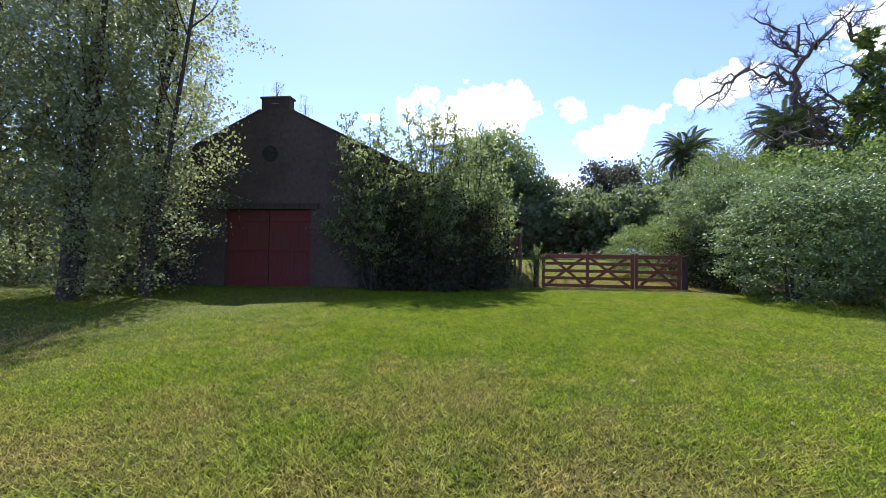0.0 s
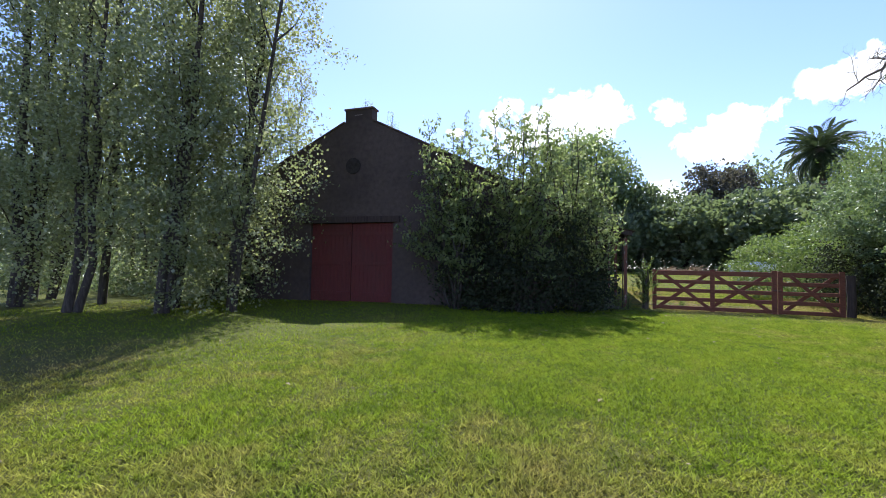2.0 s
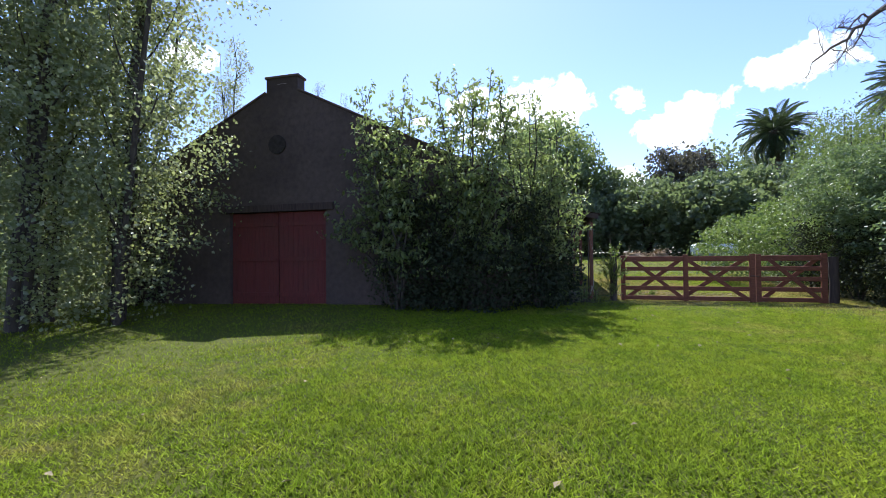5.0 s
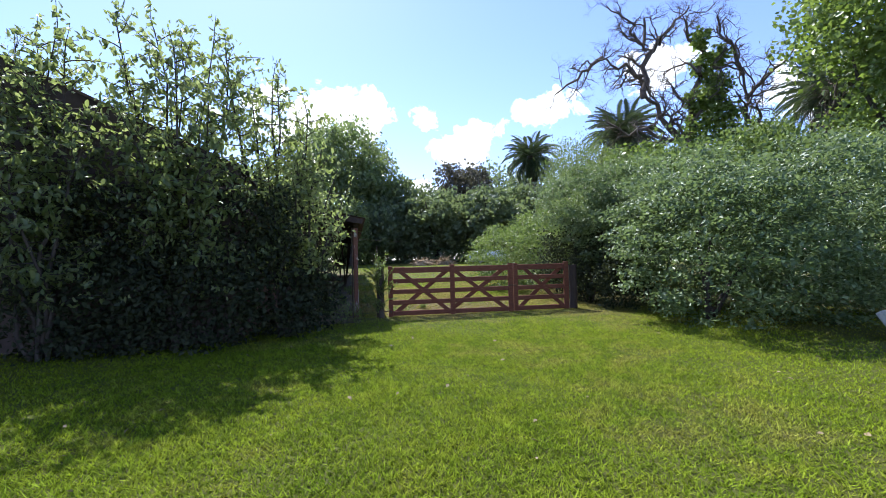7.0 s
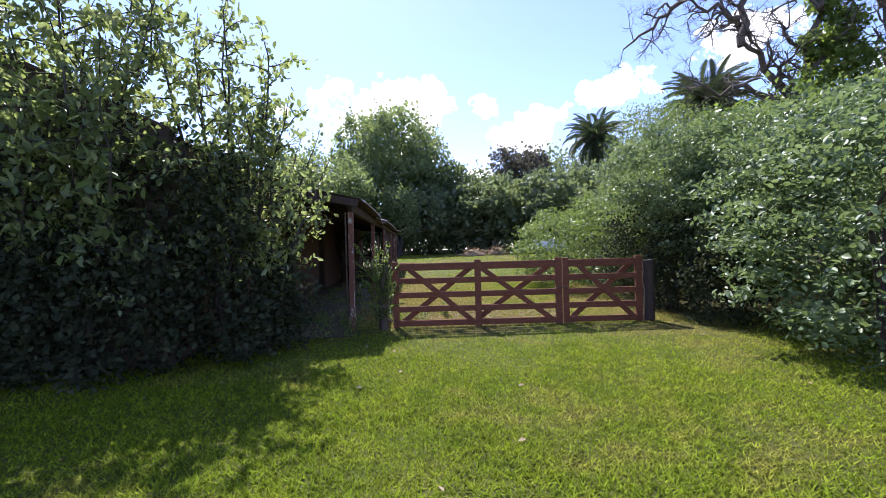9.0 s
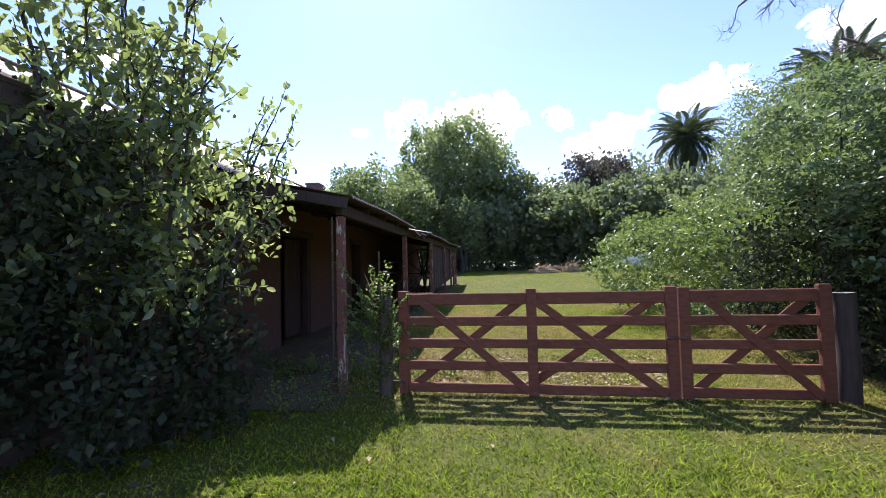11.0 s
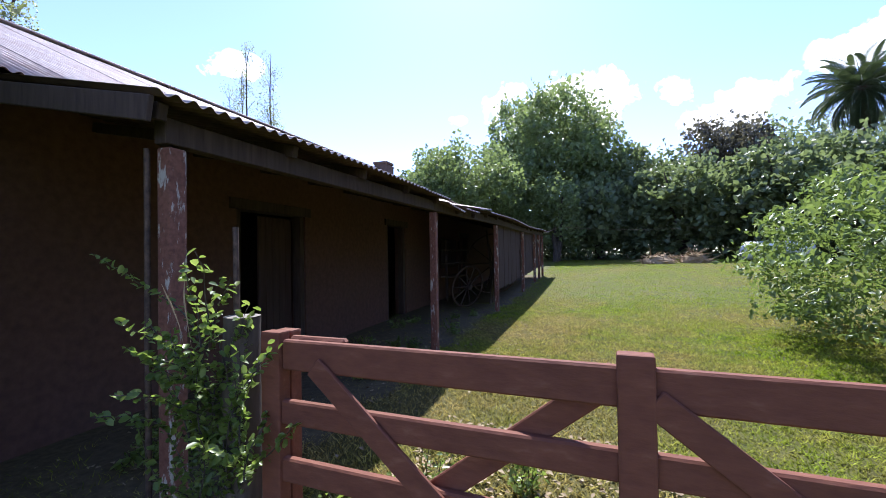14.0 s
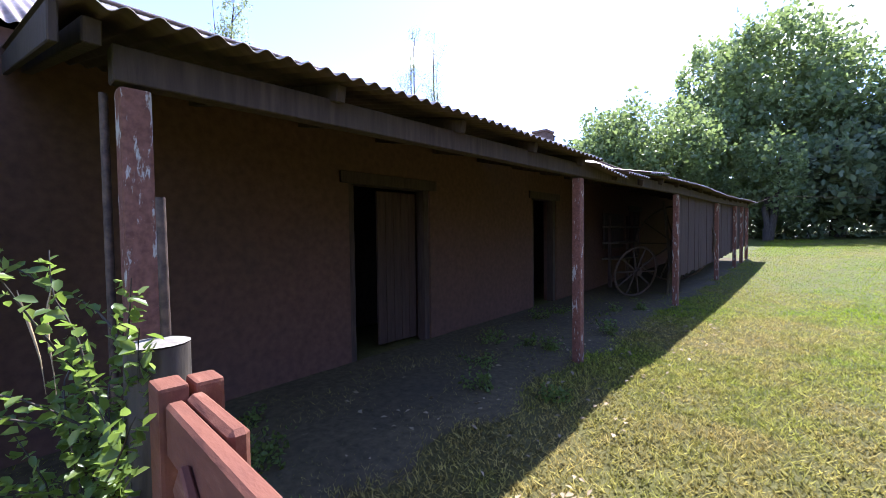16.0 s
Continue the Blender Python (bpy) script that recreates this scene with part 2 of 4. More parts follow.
# darker copy of the sheet: shade below the roof put into the colour
ROOF_UNDER = stained("shaded_sheet_underside", [(0.3, (0.045, 0.03, 0.024)), (0.7, (0.10, 0.065, 0.05))], 8, 0.8, 0.8, 0.15, (1, 0.2, 1))
BARK = stained("grey_bark", [(0.3, (0.035, 0.028, 0.022)), (0.7, (0.10, 0.082, 0.066))], 18, 2.0, 0.95, 0.8, (1, 1, 0.25))
DEADWOOD = stained("dead_wood", [(0.3, (0.075, 0.06, 0.048)), (0.7, (0.17, 0.14, 0.115))], 14, 1.5, 0.95, 0.7, (1, 1, 0.4))
PALM_BARK = stained("palm_bark", [(0.3, (0.09, 0.065, 0.045)), (0.7, (0.20, 0.15, 0.105))], 9, 2.5, 0.95, 0.9, (1, 1, 2.5))
# near-black tone that stands in for the gloom inside openings
DARK = stained("interior_gloom", [(0.3, (0.02, 0.016, 0.014)), (0.7, (0.045, 0.036, 0.03))], 10, 1.0, 0.9, 0.2)
DIRT = stained("bare_earth", [(0.3, (0.06, 0.045, 0.02)), (0.7, (0.13, 0.10, 0.05))], 16, 1.0, 0.95, 0.7)
CONCRETE = stained("concrete", [(0.3, (0.40, 0.39, 0.36)), (0.7, (0.58, 0.57, 0.54))], 30, 2.0, 0.9, 0.3)
TANK_WHITE = stained("white_tank_paint", [(0.3, (0.74, 0.76, 0.77)), (0.7, (0.82, 0.83, 0.83))], 8, 0.8, 0.4, 0.05, dirt=(0.5, 0.5, 0.48))
HAY = stained("dry_brush", [(0.3, (0.25, 0.17, 0.09)), (0.7, (0.44, 0.32, 0.19))], 25, 2.0, 0.95, 0.8)
POPLAR = leaf_material("poplar_leaf", (0.125, 0.155, 0.07), (0.245, 0.275, 0.135), (0.50, 0.52, 0.37), 0.62, 0.38, 0.6)
SHRUB = leaf_material("shrub_leaf", (0.11, 0.155, 0.055), (0.23, 0.28, 0.105), (0.43, 0.46, 0.23), 0.64, 0.36, 0.8)
HEDGE = leaf_material("hedge_leaf", (0.08, 0.125, 0.055), (0.165, 0.225, 0.095), (0.30, 0.36, 0.17), 0.42, 0.45, 0.5)
WILLOW = leaf_material("pale_green_leaf", (0.09, 0.14, 0.035), (0.165, 0.225, 0.06), (0.26, 0.31, 0.11), 0.45, 0.4, 0.6)
WOODS = leaf_material("wood_leaf", (0.10, 0.135, 0.065), (0.165, 0.21, 0.095), (0.24, 0.285, 0.14), 0.5, 0.42, 0.6)
CROWN = leaf_material("round_crown_leaf", (0.11, 0.155, 0.06), (0.19, 0.245, 0.095), (0.29, 0.34, 0.16), 0.55, 0.4, 0.6)
PURPLE = leaf_material("bronze_leaf", (0.06, 0.06, 0.045), (0.11, 0.10, 0.07), (0.16, 0.145, 0.11), 0.4, 0.45, 0.5)
PALM_LEAF = leaf_material("palm_leaf", (0.045, 0.07, 0.03), (0.08, 0.11, 0.045), (0.13, 0.15, 0.075), 0.25, 0.35, 0.6)
# leaf tones near black: deep shade under the bushes put into the colour
SHADE_LEAF = leaf_material("shade_dark_leaf", (0.03, 0.038, 0.022), (0.05, 0.06, 0.03), (0.075, 0.085, 0.045), 0.3, 0.7, 0.12)
VINE = leaf_material("vine_leaf", (0.10, 0.155, 0.03), (0.18, 0.25, 0.055), (0.30, 0.35, 0.10), 0.55, 0.36, 0.6)


# ---- mesh helpers ----
def gz(x, y):
    """Height of the ground: a steady rise, a little stronger beyond the gate."""
    return 0.0175 * y + 0.018 * max(0.0, min(y, 60) - 26) - 0.0175 * max(0.0, y - 60) + 0.03 * math.sin(x * 0.5 + 1) * math.sin(y * 0.37)


def quick_mesh(name, verts, faces):
    """A mesh from numpy arrays; all faces have the same number of corners."""
    verts, faces = np.asarray(verts, dtype=np.float32), np.asarray(faces, dtype=np.int32)
    me = bpy.data.meshes.new(name)
    k = faces.shape[1]
    me.vertices.add(len(verts)), me.loops.add(faces.size), me.polygons.add(len(faces))
    me.vertices.foreach_set("co", verts.ravel())
    me.loops.foreach_set("vertex_index", faces.ravel())
    me.polygons.foreach_set("loop_start", np.arange(0, faces.size, k, dtype=np.int32))
    me.update(calc_edges=True)
    me.validate()
    return me


def smooth(me):
    me.polygons.foreach_set("use_smooth", np.ones(len(me.polygons), dtype=bool))
    return me


def part(name, data, mat, parent=None, label="", at=None):
    """Links a bmesh or a mesh as one object, under a thing or a part where one is given."""
    if isinstance(data, bmesh.types.BMesh):
        me = bpy.data.meshes.new(name)
        data.to_mesh(me)
        data.free()
    else:
        me = data
    if mat is not None and not me.materials:
        me.materials.append(mat)
    ob = new(name, me)
    if at is not None:
        ob.matrix_basis = at
    if parent is not None:
        ob.parent = parent
    if label:
        ob["label"] = label
    return ob


def thing(name, label, category, at=None, group="", kind=""):
    ob = new(name)
    if at is not None:
        ob.matrix_basis = at
    return tagged(ob, label, category, group, kind)


def box(bm, size, m, bevel=0.0, segments=1):
    """A bevelled box of that size, centred on the pose m."""
    made = bmesh.ops.create_cube(bm, size=1, matrix=m @ Matrix.Diagonal((*size, 1)))
    if bevel:
        edges = list({e for v in made["verts"] for e in v.link_edges})
        bmesh.ops.bevel(bm, geom=edges, offset=bevel, segments=segments, affect="EDGES", profile=0.6)
    return bm


def box_mesh(size, bevel=0.005, m=None):
    return box(bmesh.new(), size, m or Matrix(), bevel)


def beam_between(bm, a, b, w, h, bevel=0.005, up=(0, 0, 1)):
    """A bar from a to b, w across and h along up."""
    a, b = Vector(a), Vector(b)
    d = (b - a).normalized()
    u = (Vector(up) - d * d.dot(Vector(up))).normalized()
    s = d.cross(u)
    m = Matrix((s, d, u)).transposed().to_4x4()
    m.translation = (a + b) / 2
    return box(bm, (w, (b - a).length, h), m, bevel)


def tube_arrays(paths, sides=7):
    """Tapered tubes; each path is (points, radii)."""
    vs, fs, base = [], [], 0
    ang = np.arange(sides) * 2 * math.pi / sides
    for pts, rad in paths:
        pts, rad = np.asarray(pts, float), np.asarray(rad, float)
        d = np.gradient(pts, axis=0)
        d /= np.linalg.norm(d, axis=1)[:, None] + 1e-9
        ref = np.where(np.abs(d[:, 2:3]) > 0.9, np.array([[1.0, 0, 0]]), np.array([[0, 0, 1.0]]))
        s = np.cross(d, ref)
        s /= np.linalg.norm(s, axis=1)[:, None] + 1e-9
        u = np.cross(s, d)
        ring = pts[:, None] + rad[:, None, None] * (np.cos(ang)[None, :, None] * s[:, None] + np.sin(ang)[None, :, None] * u[:, None])
        vs.append(ring.reshape(-1, 3))
        k = len(pts)
        i = np.arange(k - 1)[:, None] * sides + np.arange(sides)[None]
        j = np.arange(k - 1)[:, None] * sides + (np.arange(sides)[None] + 1) % sides
        fs.append(np.stack([i, j, j + sides, i + sides], -1).reshape(-1, 4) + base)
        base += k * sides
    return np.concatenate(vs), np.concatenate(fs)


def tubes(paths, sides=7):
    return smooth(quick_mesh("tube", *tube_arrays(paths, sides)))


def wander(rng, start, direction, length, steps, wobble, rise=0.0):
    """A crooked line for a stem or branch."""
    p, d = np.array(start, float), np.array(direction, float)
    d /= np.linalg.norm(d)
    out = [p.copy()]
    for _ in range(steps):
        d = d + rng.normal(0, wobble, 3) + np.array([0, 0, rise])
        d /= np.linalg.norm(d)
        p = p + d * length / steps
        out.append(p.copy())
    return np.array(out)


def leaf_mesh(rng, points, size, spread=0.35, facing=(0, 0, 1), droop=0.2, ratio=0.55, normals=None, bias=0.9, oval=False):
    """Folded pointed leaves at the points; each is an island of its own."""
    n = len(points)
    nor = rng.normal(0, 1, (n, 3)) * (1.0 - bias * 0.6) + np.array(facing) * bias * 0.6
    if normals is not None:
        nor = nor + normals * 0.8
    nor /= np.linalg.norm(nor, axis=1)[:, None] + 1e-9
    axis = rng.normal(0, 1, (n, 3)) - np.array([0, 0, droop * 2])
    axis -= nor * np.sum(axis * nor, 1)[:, None]
    axis /= np.linalg.norm(axis, axis=1)[:, None] + 1e-9
    side = np.cross(axis, nor)
    s = (size * rng.uniform(1 - spread, 1 + spread, n))[:, None]
    p = np.asarray(points)
    base, tip = p - axis * s * 0.5, p + axis * s * 0.5 - nor * s * 0.12
    left = p + side * s * ratio * 0.5 + nor * s * 0.10 - axis * s * 0.05
    right = p - side * s * ratio * 0.5 + nor * s * 0.10 - axis * s * 0.05
    if oval:
        low, high = -axis * s * 0.24, axis * s * 0.2
        edge = side * s * ratio * 0.5
        rim = nor * s * 0.09
        v = np.stack([base, p + edge * 0.85 + low + rim, p + edge * 0.9 + high + rim * 0.7, tip, p - edge * 0.9 + high + rim * 0.7, p - edge * 0.85 + low + rim], 1).reshape(-1, 3)
        i = np.arange(n)[:, None] * 6
        return quick_mesh("leaf", v, np.concatenate([i + np.array([[0, 3, 2, 1]]), i + np.array([[0, 5, 4, 3]])], 0))
    v = np.stack([base, left, tip, right], 1).reshape(-1, 3)
    i = np.arange(n)[:, None] * 4
    f = np.concatenate([i + np.array([[0, 2, 1]]), i + np.array([[0, 3, 2]])], 0)
    return quick_mesh("leaf", v, f)


def clump_points(rng, lobes, n, clumps=40, clump=0.28, fill=0.25, flat=1.0):
    """Points of a crown: clumps on the skin of each ellipsoid, a few inside. lobes: (centre, radii)."""
    vol = np.array([r[0] * r[1] * r[2] for c, r in lobes]) ** 0.67
    share = np.maximum((n * vol / vol.sum()).astype(int), 10)
    out, nor = [], []
    for (c, r), k in zip(lobes, share):
        c, r = np.array(c, float), np.array(r, float)
        d = rng.normal(0, 1, (clumps, 3))
        d /= np.linalg.norm(d, axis=1)[:, None]
        centre = d * rng.uniform(0.72, 1.0, (clumps, 1))
        which = rng.integers(0, clumps, k)
        q = centre[which] + rng.normal(0, clump * 0.5, (k, 3)) * np.array([1.0, 1.0, flat])
        inner = rng.random(k) < fill
        dd = rng.normal(0, 1, (k, 3))
        dd /= np.linalg.norm(dd, axis=1)[:, None]
        q[inner] = (dd * rng.uniform(0.3, 0.95, (k, 1)))[inner]
        out.append(c + q * r)
        nor.append(q / (np.linalg.norm(q, axis=1)[:, None] + 1e-9))
    return np.concatenate(out), np.concatenate(nor)


def above_ground(p, low=0.03):
    g = 0.0175 * p[:, 1] + 0.018 * np.clip(np.minimum(p[:, 1], 60) - 26, 0, None)
    return p[p[:, 2] > g + low]


# ---- ground ----
def ground_sheet():
    def axis(a, b, step, far):
        mid = list(np.arange(a, b, step))
        out, s, lo, hi = [], step, a, b
        left, right = [], []
        while lo > -far:
            s *= 1.35
            lo -= s
            left.append(lo)
        s = step
        while hi < far:
            right.append(hi)
            s *= 1.35
            hi += s
        return np.array(left[::-1] + mid + right + [hi])
    xs, ys = axis(-16, 16, 0.5, 2500), axis(-4, 50, 0.5, 2500)
    v = [(x, y, gz(x, y)) for y in ys for x in xs]
    i = np.arange(len(xs) - 1)[None] + np.arange(len(ys) - 1)[:, None] * len(xs)
    f = np.stack([i, i + 1, i + 1 + len(xs), i + len(xs)], -1).reshape(-1, 4)
    return smooth(quick_mesh("ground", v, f))


ground = tagged(part("ground", ground_sheet(), LAWN), "mown lawn with dry straw-coloured patches, rising gently", "lawn", kind="structure")

# ---- barn with a lean-to veranda; its own frame: x across from the veranda's eave, y along it ----
BARN = pose(0.65, 16.0, 0, 0, 0, 5.5)
RIDGE_X, RIDGE_Z, WALL_X, WALL_Z, FAR_X, GABLE_Y, BACK_Y, SLAB = -8.6, 6.38, -2.3, 3.32, -14.9, -2.0, 19.4, -0.3
LEAN_Z = 3.14


def barn_ground(x, y):
    p = BARN @ Vector((x, y, 0))
    return gz(p.x, p.y)


def eave_z(y):
    """The old eave is not straight: it rises with the ground and sags between its posts."""
    return 2.645 + 0.0125 * y + 0.025 * math.sin(y * 0.75 + 0.4) - (0.07 if 4.8 < y < 6.4 else 0)


barn = thing("barn", "long old brick barn with corrugated iron roof and veranda", "barn", BARN)


def gable_wall(y, name, door):
    """A gabled wall 0.35 m thick that rises into a square chimney block; the front one has the doorway."""
    bm = bmesh.new()
    slope = (RIDGE_Z - WALL_Z) / (WALL_X - RIDGE_X)
    half, top = 0.5, RIDGE_Z + 0.26
    shoulder = RIDGE_Z - slope * half + 0.1
    outline = [(FAR_X, SLAB), (FAR_X, WALL_Z + 0.1), (RIDGE_X - half, shoulder), (RIDGE_X - half, top), (RIDGE_X + half, top), (RIDGE_X + half, shoulder), (WALL_X, WALL_Z + 0.1), (WALL_X, SLAB)]
    if door:
        outline += [(-7.25, SLAB), (-7.25, 2.85), (-10.35, 2.85), (-10.35, SLAB)]
    f = bm.faces.new([bm.verts.new((x, y, z)) for x, z in outline])
    got = bmesh.ops.extrude_face_region(bm, geom=[f])
    bmesh.ops.translate(bm, vec=(0, 0.35, 0), verts=[g for g in got["geom"] if isinstance(g, bmesh.types.BMVert)])
    bmesh.ops.recalc_face_normals(bm, faces=bm.faces)
    bmesh.ops.triangulate(bm, faces=[f for f in bm.faces if len(f.verts) > 4])
    wall = part(name, bm, RENDER, barn)
    part("coping", box(bmesh.new(), (1.1, 0.42, 0.07), pose(RIDGE_X, y + 0.175, top + 0.037), 0.015), BRICK, wall)
    for sgn in (1, -1):
        k = bmesh.new()
        beam_between(k, (RIDGE_X + sgn * (half + 0.02), y + 0.17, shoulder + 0.03), (RIDGE_X + sgn * (WALL_X - RIDGE_X), y + 0.17, WALL_Z + 0.13), 0.42, 0.05)
        part("coping", k, BRICK, wall)
    return wall


front_gable = gable_wall(GABLE_Y, "gable_wall", True)
gable_wall(BACK_Y - 0.35, "gable_wall", False)
part("side_wall", box(bmesh.new(), (0.3, BACK_Y - GABLE_Y - 0.7, WALL_Z - SLAB), pose(FAR_X + 0.15, (BACK_Y + GABLE_Y) / 2, (WALL_Z + SLAB) / 2)), RENDER, barn)


# veranda wall with its openings
def veranda_wall():
    openings = [(2.7, 4.1, 2.2), (7.0, 8.0, 2.25), (12.6, 13.6, 2.2)]
    y0, wall = GABLE_Y + 0.35, None
    for a, b, top in openings + [(BACK_Y - 0.35, BACK_Y, 0)]:
        wall = part("veranda_wall", box(bmesh.new(), (0.3, a - y0, WALL_Z - SLAB), pose(WALL_X - 0.15, (a + y0) / 2, (WALL_Z + SLAB) / 2)), PLASTER, barn)
        if top:
            part("wall_over_door", box(bmesh.new(), (0.3, b - a, WALL_Z - top - 0.3), pose(WALL_X - 0.15, (a + b) / 2, (WALL_Z + top + 0.3) / 2)), PLASTER, barn)
        y0 = b
    for a, b, top in openings:
        f = bmesh.new()
        beam_between(f, (WALL_X - 0.1, a - 0.12, top + 0.36), (WALL_X - 0.1, b + 0.12, top + 0.36), 0.26, 0.14)
        for y in (a + 0.05, b - 0.05):
            beam_between(f, (WALL_X - 0.1, y, 0.2), (WALL_X - 0.1, y, top + 0.29), 0.14, 0.1, up=(0, 1, 0))
        part("door_frame", f, TIMBER, barn)
    door = thing("plank_door", "half-open dark plank door", "", None)
    door.parent = barn
    for k in range(5):
        d = bmesh.new()
        beam_between(d, (WALL_X - 0.2, 3.35 + 0.14 * k, 0.4), (WALL_X - 0.2, 3.35 + 0.14 * k, 2.45), 0.04, 0.135, up=(0, 1, 0))
        part("plank", d, OLD_DOOR, door)

    # added backing wall: stops stray light and keeps the doorways dark
    part("dark_backing_wall", box(bmesh.new(), (0.2, BACK_Y - GABLE_Y - 0.75, 4.1), pose(WALL_X - 1.7, (BACK_Y + GABLE_Y) / 2, 1.72)), DARK, barn)


veranda_wall()


# big red double door in the gable
def barn_door():
    lintel = bmesh.new()
    beam_between(lintel, (-10.6, GABLE_Y - 0.01, 2.95), (-7.0, GABLE_Y - 0.01, 2.95), 0.12, 0.2)
    part("lintel", lintel, TIMBER, front_gable)
    for side, x0 in ((0, -10.34), (1, -8.78)):
        bm = bmesh.new()
        for k in range(10):
            beam_between(bm, (x0 + 0.078 + 0.1535 * k, GABLE_Y + 0.12, 0.12), (x0 + 0.078 + 0.1535 * k, GABLE_Y + 0.12, 2.84), 0.15, 0.04, 0.004, up=(0, 1, 0))
        leaf = part("door_leaf", bm, DOOR_RED, front_gable, "tall red plank barn door leaf")
        for z in (0.5, 1.5, 2.5):
            s = bmesh.new()
            beam_between(s, (x0 + 0.03, GABLE_Y + 0.085, z), (x0 + 1.5, GABLE_Y + 0.085, z), 0.035, 0.11)
            part("rail", s, DOOR_RED, leaf)


barn_door()
# flat disc for the vent; the gloom of its hole is its colour
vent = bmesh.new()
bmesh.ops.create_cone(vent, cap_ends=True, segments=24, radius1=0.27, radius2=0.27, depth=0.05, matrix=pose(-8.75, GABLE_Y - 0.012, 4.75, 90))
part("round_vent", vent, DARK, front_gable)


def chimney(x, y, z0, z1, w, d):
    ob = thing("chimney_stack", "", "", None)
    ob.parent = barn
    bm = bmesh.new()
    box(bm, (w, d, z1 - z0 - 0.12), pose(x, y, (z0 + z1 - 0.12) / 2), 0.012)
    part("shaft", bm, BRICK, ob)
    part("cap", box(bmesh.new(), (w + 0.1, d + 0.1, 0.12), pose(x, y, z1 - 0.06), 0.02), BRICK, ob)


def roof_sheet(length, width, pitch=0.1, depth=0.013):
    """One corrugated sheet, running down x from 0 to length; its ribs run along x."""
    cols = int(round(width / pitch)) * 8
    ys = np.linspace(0, width, cols + 1)
    zs = depth * np.cos(ys / pitch * 2 * math.pi)
    xs = np.linspace(0, length, 5)
    v = [(x, y, z + off) for off in (0.0, -0.004) for x in xs for y, z in zip(ys, zs)]
    k = cols + 1
    n = 5 * k
    i = (np.arange(4)[:, None] * k + np.arange(cols)[None]).ravel()
    top = np.stack([i, i + k, i + k + 1, i + 1], -1)
    low = np.stack([i, i + 1, i + k + 1, i + k], -1) + n
    e = np.arange(cols) + 4 * k
    edge = np.stack([e, e + n, e + n + 1, e + 1], -1)
    me = smooth(quick_mesh("sheet", v, np.concatenate([top, low, edge])))
    # bottom faces get the copy whose colour carries the shade
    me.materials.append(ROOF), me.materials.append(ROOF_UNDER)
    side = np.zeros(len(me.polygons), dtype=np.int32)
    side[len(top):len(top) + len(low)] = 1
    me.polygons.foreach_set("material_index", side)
    return me


def roofs():
    rng = random.Random(4)
    veranda = thing("veranda_roof", "sagging corrugated iron veranda roof", "", None)
    veranda.parent = barn
    w = 0.9
    drop = LEAN_Z - 2.61
    length = math.hypot(-WALL_X + 0.06, drop)
    sheet = roof_sheet(length, w + 0.05)
    k, y = 0, -0.12
    while y < BACK_Y:
        z = eave_z(y + w / 2) + rng.uniform(-0.008, 0.008)
        slope = math.degrees(math.asin((LEAN_Z + 0.03 + 0.01 * (y > 6) - z) / length))
        tilt = math.degrees(math.atan((eave_z(y + w) - eave_z(y)) / w)) * 0.8
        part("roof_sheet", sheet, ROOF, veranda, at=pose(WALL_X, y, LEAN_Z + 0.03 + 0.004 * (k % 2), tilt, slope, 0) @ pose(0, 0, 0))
        y += w
        k += 1
    main = thing("main_roof", "", "", None)
    main.parent = barn
    run = WALL_X - RIDGE_X
    rise = RIDGE_Z - WALL_Z
    long = math.hypot(run, rise) + 0.1
    wide = roof_sheet(long, w + 0.05)
    slope = math.degrees(math.atan(rise / run))
    y, k = GABLE_Y + 0.36, 0
    while y < BACK_Y:
        part("roof_sheet", wide, ROOF, main, at=pose(RIDGE_X, y, RIDGE_Z + 0.06 + 0.004 * (k % 2), 0, slope, 0))
        part("roof_sheet", wide, ROOF, main, at=pose(RIDGE_X, y + w + 0.05, RIDGE_Z + 0.06 + 0.004 * (k % 2), 0, 0, 180) @ pose(0, 0, 0, 0, slope, 0))
        y += w
        k += 1
    cap = bmesh.new()
    beam_between(cap, (RIDGE_X, GABLE_Y, RIDGE_Z + 0.09), (RIDGE_X, BACK_Y, RIDGE_Z + 0.09), 0.3, 0.03)
    part("ridge_cap", cap, ROOF, main)


roofs()
chimney(-8.1, 18.2, 5.4, 6.72, 0.7, 0.7)


